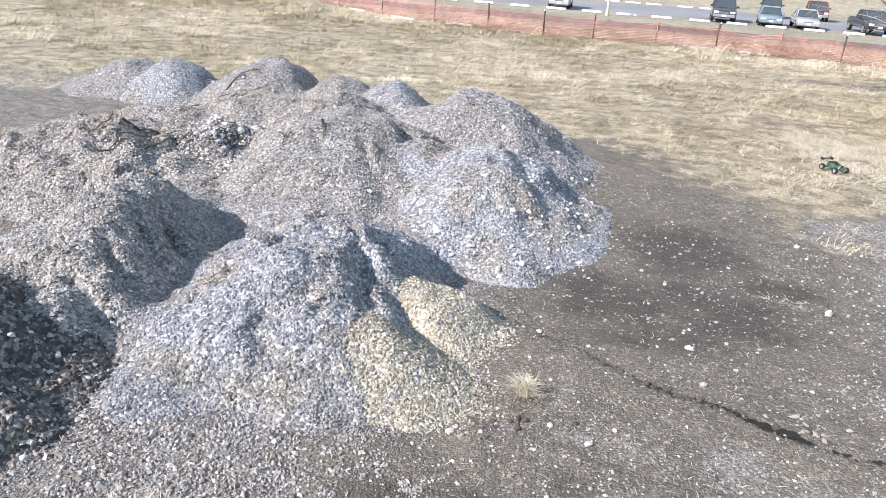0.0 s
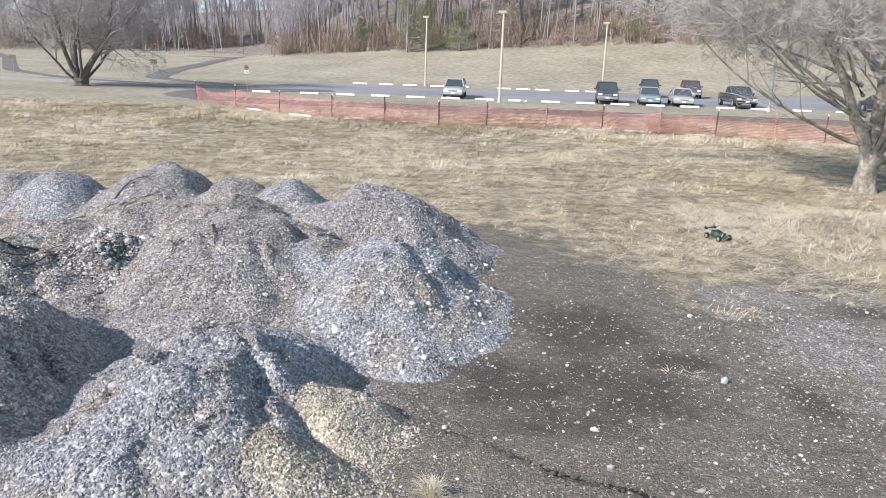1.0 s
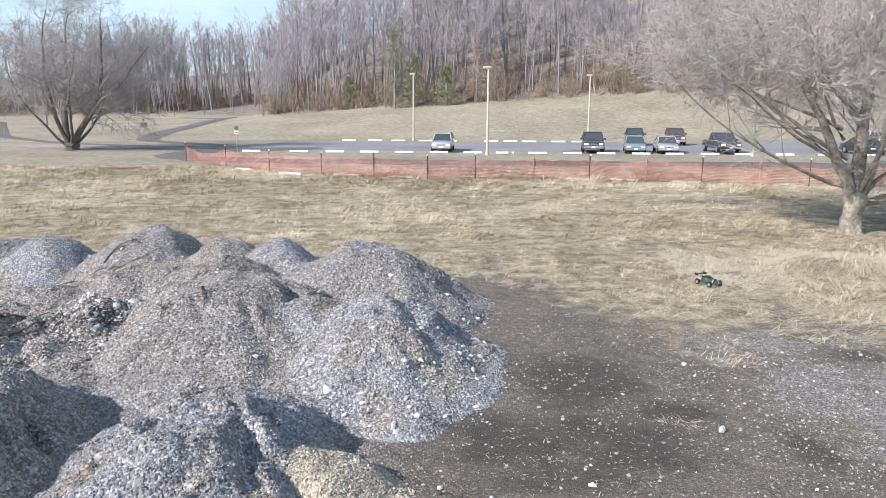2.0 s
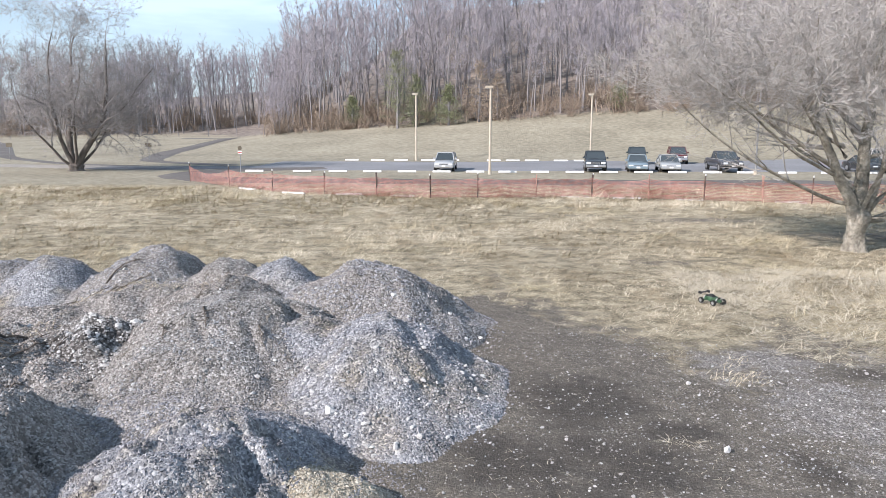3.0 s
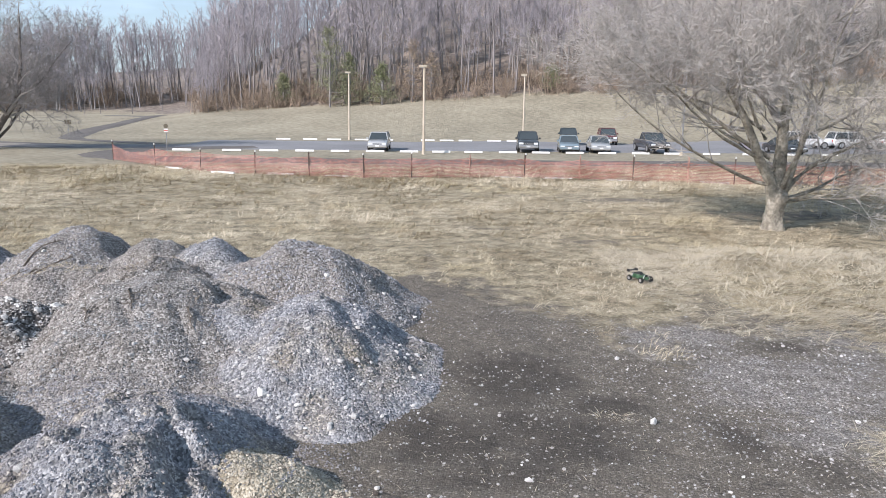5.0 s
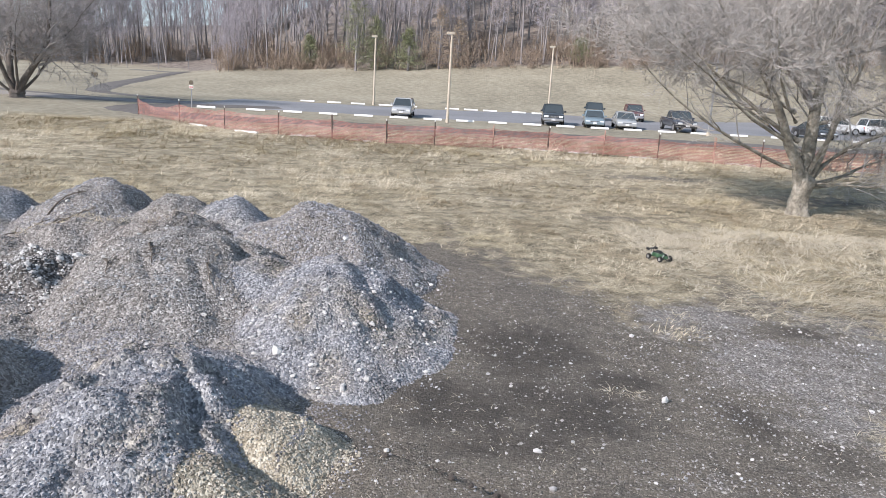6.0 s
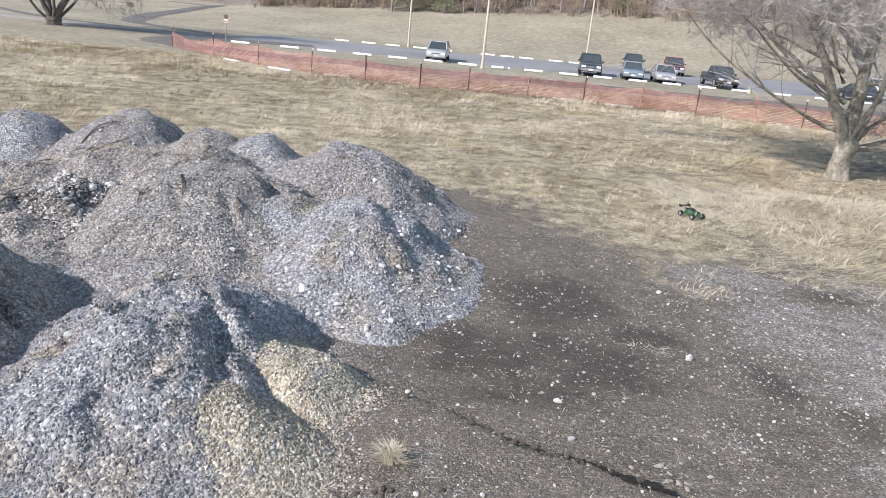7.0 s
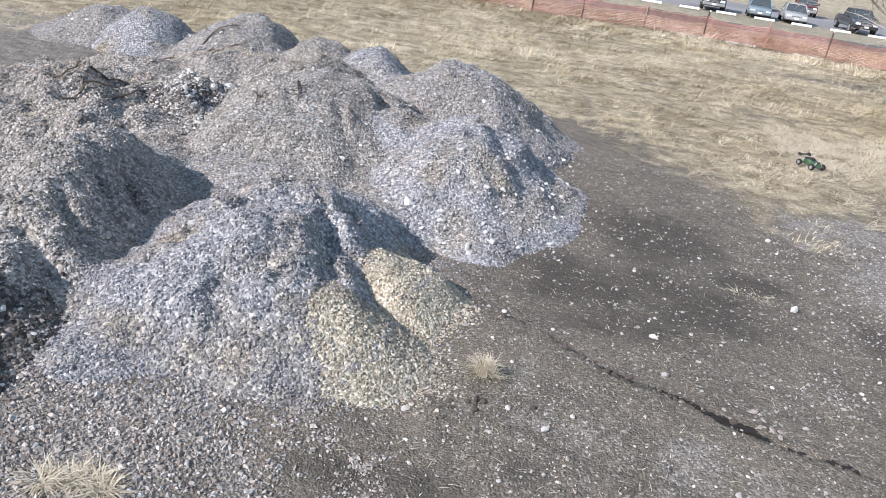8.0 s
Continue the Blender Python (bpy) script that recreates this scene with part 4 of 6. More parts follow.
def forked_tree():
    """The tree by the drive: four stems from one foot."""
    rng = random.Random(8)
    trunk, twigs = Wood(), Wood()
    flare(trunk, rng, 0.7, 0.55, 0.5)
    twigs.fat = 0.013
    spec = [None,
            (11, 0.46, 44, 0.13, 0.04, 9, 7),
            (8, 0.56, 48, 0.19, 0.03, 6, 4),
            (7, 0.60, 46, 0.20, 0.02, 4, 3),
            (5, 0.62, 46, 0.18, 0.01, 2, 3),
            (0, 0.60, 42, 0.18, 0.00, 1, 3)]
    for d, length, r in [((-0.52, 0.1, 1.0), 13.0, 0.34), ((-0.18, -0.2, 1.0), 11.5, 0.22), ((0.08, 0.25, 1.0), 11.0, 0.20), ((0.46, 0.0, 1.0), 11.5, 0.33), ((0.3, -0.5, 0.9), 9.0, 0.14), ((-0.85, 0.4, 0.8), 9.5, 0.16), ((0.85, 0.3, 0.8), 8.5, 0.14), ((-0.9, -0.5, 0.8), 8.5, 0.13)]:
        grow(rng, trunk, twigs, Vector((d[0] * 0.3, d[1] * 0.3, 0.4)), Vector(d).normalized(), length, r, 1, spec)
    return tree_thing(trunk, twigs, "bare tree forking into several stems beside the drive", pose(-32.7, 64.4, terrain(-32.7, 64.4)), (M_DARK_BARK, M_DARK_TWIG))


def woodland_variant(seed, height, spread, near=True):
    """A tall bare wood tree: clear bole, upswept limbs, twigs."""
    rng = random.Random(seed)
    trunk, twigs = Wood(), Wood()
    r = height * 0.0072 * rng.uniform(0.8, 1.25)
    pts, radii = [], []
    q, w = Vector((0, 0, -0.5)), Vector((rng.gauss(0, 0.04), rng.gauss(0, 0.04), 1)).normalized()
    segs, arms, shoots, sprigs, wide = (9, 4, 19, 3, 1.15) if near else (6, 2, 10, 2, 2.0)
    for i in range(segs + 1):
        pts.append(q.copy())
        radii.append(r * (1 - 0.88 * i / segs) + 0.01)
        w = bend(rng, w, 0.05, 0.03)
        q = q + w * height / segs
    trunk.limb(pts, radii, 6 if near else 5)
    for k in range(22 if near else 20):
        t = rng.uniform(0.22, 1.0) ** 0.8
        x = t * segs
        i = min(int(x), segs - 1)
        at = pts[i].lerp(pts[i + 1], x - i)
        a = rng.uniform(0, 6.2832)
        up = rng.uniform(0.7, 1.7)
        way = Vector((math.cos(a), math.sin(a), up)).normalized()
        length = spread * (1.25 - 0.8 * t) * rng.uniform(0.7, 1.25)
        lp, lr = [at], [max(0.03, radii[i] * 0.42)]
        lw, lq = way, at.copy()
        for j in range(arms):
            lw = bend(rng, lw, 0.13, 0.10)
            lq = lq + lw * length / arms
            lp.append(lq.copy())
            lr.append(lr[0] * (1 - 0.8 * (j + 1) / arms) + 0.008)
        if near:
            trunk.limb(lp, lr, 3)
        else:
            trunk.spike(lp[0], lp[-1], lr[0])
        for m in range(shoots):
            t2 = rng.uniform(0.15, 1.0) * arms
            j = min(int(t2), arms - 1)
            b = lp[j].lerp(lp[j + 1], t2 - j)
            d2 = bend(rng, (lp[j + 1] - lp[j]).normalized(), 0.5, 0.12)
            e = b + d2 * length * rng.uniform(0.22, 0.5)
            twigs.sliver(b, e, 0.018 * wide, rng)
            for _ in range(sprigs):
                s = b.lerp(e, rng.uniform(0.15, 0.9))
                twigs.sliver(s, s + bend(rng, d2, 0.55, 0.1) * length * rng.uniform(0.12, 0.30), 0.014 * wide, rng)
    return trunk, twigs


def brush_variant(seed, height):
    rng = random.Random(seed)
    twigs = Wood()
    for k in range(18):
        a, rr = rng.uniform(0, 6.2832), rng.random() * height * 0.55
        p = Vector((math.cos(a) * rr, math.sin(a) * rr, -0.2))
        d = Vector((rng.gauss(0, 0.35), rng.gauss(0, 0.35), 1)).normalized()
        length = height * rng.uniform(0.45, 1.1)
        e = p + d * length
        twigs.sliver(p, e, 0.03, rng)
        for _ in range(9):
            s = p.lerp(e, rng.uniform(0.1, 0.95))
            f = s + bend(rng, d, 0.6, -0.1) * length * rng.uniform(0.2, 0.45)
            twigs.sliver(s, f, 0.024, rng)
            for _ in range(2):
                u = s.lerp(f, rng.uniform(0.3, 0.9))
                twigs.sliver(u, u + bend(rng, d, 0.8, 0.0) * length * 0.2, 0.02, rng)
    return twigs


def joined(name, picks, mat):
    """One mesh of many placed copies: picks are (wood, x, y, z, turn, scale)."""
    cache, vs, fs, off = {}, [], [], 0
    for wood, x, y, z, turn, s in picks:
        if id(wood) not in cache:
            cache[id(wood)] = (np.array([v[:] for v in wood.v], dtype=np.float32), np.array(wood.f, dtype=np.int32))
        bv, bf = cache[id(wood)]
        c, n = math.cos(turn) * s, math.sin(turn) * s
        m = np.array([[c, -n, 0], [n, c, 0], [0, 0, s]], dtype=np.float32)
        vs.append(bv @ m.T + np.array((x, y, z), dtype=np.float32))
        fs.append(bf + off)
        off += len(bv)
    return mesh_from(name, np.concatenate(vs), np.concatenate(fs), mat)


def evergreen(seed, height, radius):
    rng = random.Random(seed)
    trunk, leaves = Wood(), Wood()
    trunk.limb([Vector((0, 0, -0.3)), Vector((0.1, 0, height * 0.5)), Vector((0, 0.1, height))], [0.22, 0.14, 0.03], 6)
    for k in range(130):
        t = rng.uniform(0.06, 1.0)
        a = rng.uniform(0, 6.2832)
        reach = radius * (1.15 - t) * rng.uniform(0.5, 1.2)
        p = Vector((0, 0, t * height))
        e = p + Vector((math.cos(a) * reach, math.sin(a) * reach, rng.uniform(-0.1, 0.35) * reach))
        trunk.spike(p, e, 0.03)
        for _ in range(26):
            s = p.lerp(e, rng.uniform(0.2, 1.1)) + Vector((rng.gauss(0, 0.22), rng.gauss(0, 0.22), rng.gauss(0, 0.2)))
            leaves.leaf(s, Vector((rng.gauss(0, 1), rng.gauss(0, 1), rng.gauss(0.2, 0.6))).normalized(), rng.uniform(0.08, 0.16), rng)
    return trunk, leaves


spreading_tree()
forked_tree()

rng_wood = random.Random(77)
VARIANTS = [woodland_variant(200 + k, h, s) for k, (h, s) in enumerate([(20, 4.0), (22, 3.6), (18, 3.8), (23, 4.4), (19, 3.2), (21, 4.2), (16, 3.4)])]
FAR_VARIANTS = [woodland_variant(240 + k, h, s, False) for k, (h, s) in enumerate([(20, 4.4), (22, 4.0), (18, 4.2), (23, 4.8), (19, 3.8), (21, 4.6), (16, 3.8)])]
SHRUBS = [brush_variant(300 + k, h) for k, h in enumerate([3.2, 4.2, 2.4])]
EDGE_TREES = []
for k, (trunk_, twigs_) in enumerate(VARIANTS):
    EDGE_TREES.append((trunk_.mesh("trunk", M_HAZY_BARK, True), twigs_.mesh("crown", M_HAZY_TWIG)))


def edge_tree(x, y, k, s, label):
    root = new("tree")
    root.matrix_basis = Matrix.LocRotScale((x, y, terrain(x, y)), Euler((0, 0, rng_wood.uniform(0, 6.28))), (s, s, s))
    tagged(root, label, "tree", group="bare trees along the edge of the wood")
    part("trunk", EDGE_TREES[k][0], None, root)
    part("crown", EDGE_TREES[k][1], None, root)


# the front rank of the wood on the hill, then the rest of it as one mass
def shoulder(x):
    """The wood thins out and stays low towards its end on the lawn."""
    return 0.45 + 0.55 * smooth01((x + 33.0) / 11.0)


x = -31.5
while x < 92:
    edge_tree(x + rng_wood.gauss(0, 0.6), wood_edge(x) + rng_wood.uniform(0.5, 5.0), rng_wood.randrange(7), rng_wood.uniform(0.75, 1.1) * shoulder(x), "tall bare grey-brown tree at the edge of the hill wood")
    x += rng_wood.uniform(1.3, 2.6)
far_trunks, far_twigs = [], []
for k in range(440):
    x = -33 + 138 * rng_wood.random() ** 1.15
    d = 4 + 60 * rng_wood.random() ** 1.2
    y = wood_edge(x) + d
    x -= 0.24 * d * smooth01((2 - x) / 30)
    v = rng_wood.randrange(7)
    turn, s = rng_wood.uniform(0, 6.28), rng_wood.uniform(0.8, 1.15) * shoulder(x + 0.24 * d)
    far_trunks.append((FAR_VARIANTS[v][0], x, y, terrain(x, y), turn, s))
    far_twigs.append((FAR_VARIANTS[v][1], x, y, terrain(x, y), turn, s))
# the farther wood beyond the lawn
for k in range(290):
    x = rng_wood.uniform(-185, -36)
    y = 200 + rng_wood.uniform(0, 55) + 0.25 * (x + 120)
    v = rng_wood.randrange(7)
    turn, s = rng_wood.uniform(0, 6.28), rng_wood.uniform(0.9, 1.2)
    far_trunks.append((FAR_VARIANTS[v][0], x, y, terrain(x, y), turn, s))
    far_twigs.append((FAR_VARIANTS[v][1], x, y, terrain(x, y), turn, s))
for k in range(110):
    x = rng_wood.uniform(-100, -38)
    y = 196 + rng_wood.uniform(0, 30) + 0.25 * (x + 120)
    v = rng_wood.randrange(7)
    turn, s = rng_wood.uniform(0, 6.28), rng_wood.uniform(0.85, 1.15)
    far_trunks.append((FAR_VARIANTS[v][0], x, y, terrain(x, y), turn, s))
    far_twigs.append((FAR_VARIANTS[v][1], x, y, terrain(x, y), turn, s))
for k in range(22):
    x = rng_wood.uniform(-35, -28)
    y = wood_edge(x) + rng_wood.uniform(-3, 10)
    v = rng_wood.randrange(7)
    turn, s = rng_wood.uniform(0, 6.28), rng_wood.uniform(0.3, 0.5)
    far_trunks.append((FAR_VARIANTS[v][0], x, y, terrain(x, y), turn, s))
    far_twigs.append((FAR_VARIANTS[v][1], x, y, terrain(x, y), turn, s))
far_woods = new("far_woods")
tagged(far_woods, "mass of bare grey-brown winter woodland on the hill", "woodland", kind="stuff")
part("trunks", joined("trunks", far_trunks, M_HAZY_BARK), None, far_woods)
part("twigs", joined("twigs", far_twigs, M_HAZY_TWIG), None, far_woods)

picks = []
for k in range(210):
    x = rng_wood.uniform(-33, 95)
    y = wood_edge(x) + rng_wood.uniform(-1.5, 9)
    picks.append((SHRUBS[rng_wood.randrange(3)], x, y, terrain(x, y), rng_wood.uniform(0, 6.28), rng_wood.uniform(0.5, 1.5)))
for k in range(200):
    x = rng_wood.uniform(-190, -36)
    y = 200 + rng_wood.uniform(0, 30) + 0.25 * (x + 120)
    picks.append((SHRUBS[rng_wood.randrange(3)], x, y, terrain(x, y), rng_wood.uniform(0, 6.28), rng_wood.uniform(0.9, 1.9)))
tagged(new("undergrowth", joined("undergrowth", picks, M_BRUSH)), "brown leafless brush along the foot of the wood", "brush", kind="stuff")

for x, y, h, r, seed in ((-9.4, 121.6, 12.0, 4.6, 1), (-6.4, 122.6, 8.0, 3.4, 2), (-1.2, 120.6, 6.2, 2.8, 3), (-17.5, 128, 5.0, 2.4, 4), (25.5, 120, 4.0, 2.2, 5)):
    t_, l_ = evergreen(seed, h, r)
    root = new("evergreen_tree")
    root.location = (x, y, terrain(x, y))
    tagged(root, "dull green evergreen among the bare trees", "tree", group="evergreens at the wood edge")
    part("trunk", t_.mesh("trunk", M_HAZY_BARK), None, root)
    part("crown", l_.mesh("crown", M_NEEDLE), None, root)
for x, y, h, r, seed in ((3.6, 121.5, 9.5, 3.4, 21), (6.5, 122, 7.5, 2.8, 22)):
    t_, l_ = evergreen(seed, h, r)
    root = new("tree")
    root.location = (x, y, terrain(x, y))
    tagged(root, "small tree holding withered tan leaves at the wood edge", "tree")
    part("trunk", t_.mesh("trunk", M_HAZY_BARK), None, root)
    keep = Wood()
    rng = random.Random(seed)
    for i in range(0, len(l_.v), 4):
        if rng.random() < 0.5:
            keep.v += l_.v[i:i + 4]
            keep.f += [(keep.n, keep.n + 1, keep.n + 2), (keep.n, keep.n + 2, keep.n + 3)]
            keep.n += 4
    part("crown", keep.mesh("crown", M_DEADLEAF), None, root)
# lone trees on the far lawn
for x, y, k, s in ((-71, 152, 2, 0.36), (-66, 180, 0, 0.62), (-61, 186, 5, 0.6), (-90, 178, 4, 0.4), (-72, 186, 6, 0.5), (-55, 190, 3, 0.6)):
    edge_tree(x, y, k, s, "lone bare tree on the far lawn")

# ---- fence ----
FENCE = [(-18.6, 52.4), (-14.35, 47.4), (-10.9, 44.5), (-7.5, 42.7), (-4.4, 41.7), (-1.4, 41.3), (1.2, 41.3), (4.4, 41.2), (7.45, 41.3), (10.3, 40.3), (13.0, 39.5), (15.8, 38.9), (18.1, 38.4), (21.2, 38.3), (24.3, 38.2), (27.4, 38.1), (30.5, 38.0)]


def build_fence():
    rng = random.Random(3)
    root = new("safety_fence")
    root.location = (0, 0, 0)
    tagged(root, "sagging orange plastic safety fence on thin steel posts", "fence")
    tops = []
    for k, (x, y) in enumerate(FENCE):
        z = terrain(x, y)
        h = 1.36 + rng.uniform(-0.08, 0.08)
        tilt = (rng.gauss(0, 0.03), rng.gauss(0, 0.03))
        wrapped = k in (7, 9, 11, 13, 15)
        bm = rod(bmesh.new(), (0, 0, -0.3), (tilt[0], tilt[1], h), 0.018 if wrapped else 0.024, sides=6)
        box(bm, -0.028, 0.028, -0.008, 0.008, 0.0, h - 0.05)
        p = part("post", bm, M_WRAP if wrapped else M_POST, root, "post wrapped in faded orange net" if wrapped else "", at=pose(x, y, z))
        if wrapped:
            continue
        part("post_tip", rod(bmesh.new(), (tilt[0], tilt[1], h - 0.05), (tilt[0], tilt[1], h + 0.04), 0.034, sides=6), M_TIP, p, "white painted tip")
    for k, ((x0, y0), (x1, y1)) in enumerate(zip(FENCE, FENCE[1:])):
        n, rows = 14, 6
        length = math.hypot(x1 - x0, y1 - y0)
        sag, low = rng.uniform(0.06, 0.16) if k else 0.35, rng.uniform(0.0, 0.06)
        verts, faces, uv = [], [], []
        for i in range(n + 1):
            t = i / n
            x, y = x0 + (x1 - x0) * t, y0 + (y1 - y0) * t
            z = terrain(x, y)
            top = 1.10 - sag * 4 * t * (1 - t) * (0.8 + 0.4 * rng.random())
            for j in range(rows + 1):
                s = j / rows
                wave = 0.07 * fbm(x, s * 1.5, 0.8, 2, k + 0.5) + 0.05 * math.sin(6.0 * s + 0.7 * x)
                verts.append((x, y + wave - 0.03, z + low + (top - low) * s))
                uv.append((length * t, s * 1.2))
        for i in range(n):
            for j in range(rows):
                a = i * (rows + 1) + j
                faces.append((a, a + rows + 1, a + rows + 2, a + 1))
        me = mesh_from("net_panel", verts, faces, M_NET, True)
        layer = me.uv_layers.new(name="UVMap")
        idx = np.zeros(len(me.loops), dtype=np.int32)
        me.loops.foreach_get("vertex_index", idx)
        layer.data.foreach_set("uv", np.array(uv, dtype=np.float32)[idx].ravel())
        part("net_panel", me, None, root, "torn sagging orange net" if k == 0 else "")


build_fence()


# ---- car park fittings ----
def wheel_stop_mesh():
    bm = box(bmesh.new(), -0.92, 0.92, -0.09, 0.09, 0.0, 0.16, 0.03)
    for v in bm.verts:
        if v.co.z > 0.1:
            v.co.y *= 0.72
    me = bpy.data.meshes.new("wheel_stop")
    bm.to_mesh(me)
    bm.free()
    me.materials.append(M_STOP)
    return me


STOP = wheel_stop_mesh()
rng_stop = random.Random(12)


def wheel_stop(x, y, turn=0.0, s=1.0):
    ob = new("wheel_stop", STOP)
    ob.matrix_basis = Matrix.LocRotScale((x, y, terrain(x, y) + (0.05 if y > 56 else -0.085)), Euler((0, 0, radians(turn + rng_stop.gauss(0, 1.5)))), (s * 0.82, s, s * 1.05))
    tagged(ob, "white-painted concrete wheel stop" + (" on the asphalt" if y > 56 else " in the grass along the orange fence"), "wheel stop", group="wheel stops of the car park")


for px_ in (-16.9, -12.9, -9.9, -7.0, -4.1, -1.2, 1.6, 4.3, 7.0, 9.9, 12.7, 15.6, 18.4, 21.3, 24.1, 27.5, 31.0, 34.5, 38.0):
    wheel_stop(px_, 63.0, 0, 1.0)
for px_ in (-11.6, -8.7, -6.1, -3.1, -0.4, 4.2, 6.3, 8.4, 11.6, 13.8):
    wheel_stop(px_, 84.0, 0, 1.0)
for (x, y, a) in ((-12.75, 45.7, -38), (-9.4, 43.3, -26), (-6.1, 42.75, -14), (-3.0, 41.85, -6), (6.6, 41.55, 0), (9.3, 40.95, -10), (12.4, 39.95, -14), (17.2, 38.75, -8), (24, 38.5, 0)):
    wheel_stop(x, y, a, 1.0)


def lamp_post(x, y, h, label, mat=M_POLE, r=0.11):
    z = terrain(x, y)
    root = new("street_lamp")
    root.location = (x, y, z)
    tagged(root, label, "street lamp", group="lamp posts of the car park")
    part("base", rod(bmesh.new(), (0, 0, -0.2), (0, 0, 0.32), 0.16, 0.14, 14), M_POLE, root, "concrete footing")
    part("pole", rod(bmesh.new(), (0, 0, 0.3), (0, 0, h - 0.1), r, r * 0.77, 12), mat, root, smooth=False)
    head = part("lamp_head", box(bmesh.new(), -0.42, 0.2, -0.17, 0.17, h - 0.12, h + 0.06, 0.03), M_POLE, root, "flat box-shaped lamp head")
    part("lens", box(bmesh.new(), -0.36, 0.02, -0.12, 0.12, h - 0.15, h - 0.124, 0.005), M_LAMPGLASS, head)
    part("arm", rod(bmesh.new(), (0, 0, h - 0.2), (-0.2, 0, h - 0.05), 0.04, sides=8), M_POLE, root)


lamp_post(-4.5, 85.6, 7.4, "tall tan lamp post beyond the car park")
lamp_post(2.75, 61.4, 7.0, "tall tan lamp post between fence and car park")
lamp_post(15.3, 86.5, 7.4, "tall tan lamp post beyond the car park")
lamp_post(24.6, 62.4, 7.0, "slim pale grey lamp post behind the old tree", M_SIGN_BACK, 0.08)


def sign_post(x, y, h, shape, label):
    root = new("road_sign")
    root.location = (x, y, terrain(x, y))
    tagged(root, label, "road sign")
    part("post", rod(bmesh.new(), (0, 0, -0.3), (0, 0, h), 0.035, sides=8), M_SIGN_BACK, root)
    if shape == "stop":
        bm = bmesh.new()
        bmesh.ops.create_cone(bm, cap_ends=True, segments=8, radius1=0.19, radius2=0.19, depth=0.02, matrix=Matrix.Translation((0, -0.05, h - 0.1)) @ pose(0, 0, 0, 90, 22.5, 0))
        plate = part("plate", bm, M_SIGN_BROWN, root, "dark eight-sided plate")
        part("panel", box(bmesh.new(), -0.17, 0.17, -0.075, -0.045, h - 0.58, h - 0.32, 0.01), M_TIP, root, "white panel with a red band")
        part("band", box(bmesh.new(), -0.15, 0.15, -0.084, -0.077, h - 0.50, h - 0.42), M_SIGN_RED, root)
    else:
        part("plate", box(bmesh.new(), -0.36, 0.36, -0.06, -0.04, h - 0.45, h, 0.01), M_SIGN_BROWN, root, "dark flat plate")


sign_post(-18.2, 63.5, 2.1, "stop", "small road sign with red and white panel by the drive")
sign_post(-34.5, 84.5, 1.9, "plain", "small dark sign on a thin post by the drive")
sign_post(-50.0, 84.0, 1.9, "plain", "small dark sign on a thin post by the drive")


# ---- parked cars ----
def loft(bm, sections):
    """Skin a row of closed outlines, capped at both ends."""
    rings = [[bm.verts.new(p) for p in s] for s in sections]
    for a, b in zip(rings, rings[1:]):
        for i in range(len(a)):
            j = (i + 1) % len(a)
            bm.faces.new((a[i], a[j], b[j], b[i]))
    bm.faces.new(list(reversed(rings[0])))
    bm.faces.new(rings[-1])
    bmesh.ops.recalc_face_normals(bm, faces=bm.faces)
    return bm


def outline(w, z0, z1, y, tuck=0.06, crown=0.03, r=0.08):
    """Rounded cross-section of a body, w wide, at y along the car."""
    h = w / 2
    return [(-h + tuck, y, z0), (h - tuck, y, z0), (h, y, z0 + 0.18), (h, y, (z0 + z1) / 2), (h - 0.03, y, z1 - r), (h - r - 0.02, y, z1), (0, y, z1 + crown), (-h + r + 0.02, y, z1), (-h + 0.03, y, z1 - r), (-h, y, (z0 + z1) / 2), (-h, y, z0 + 0.18)]


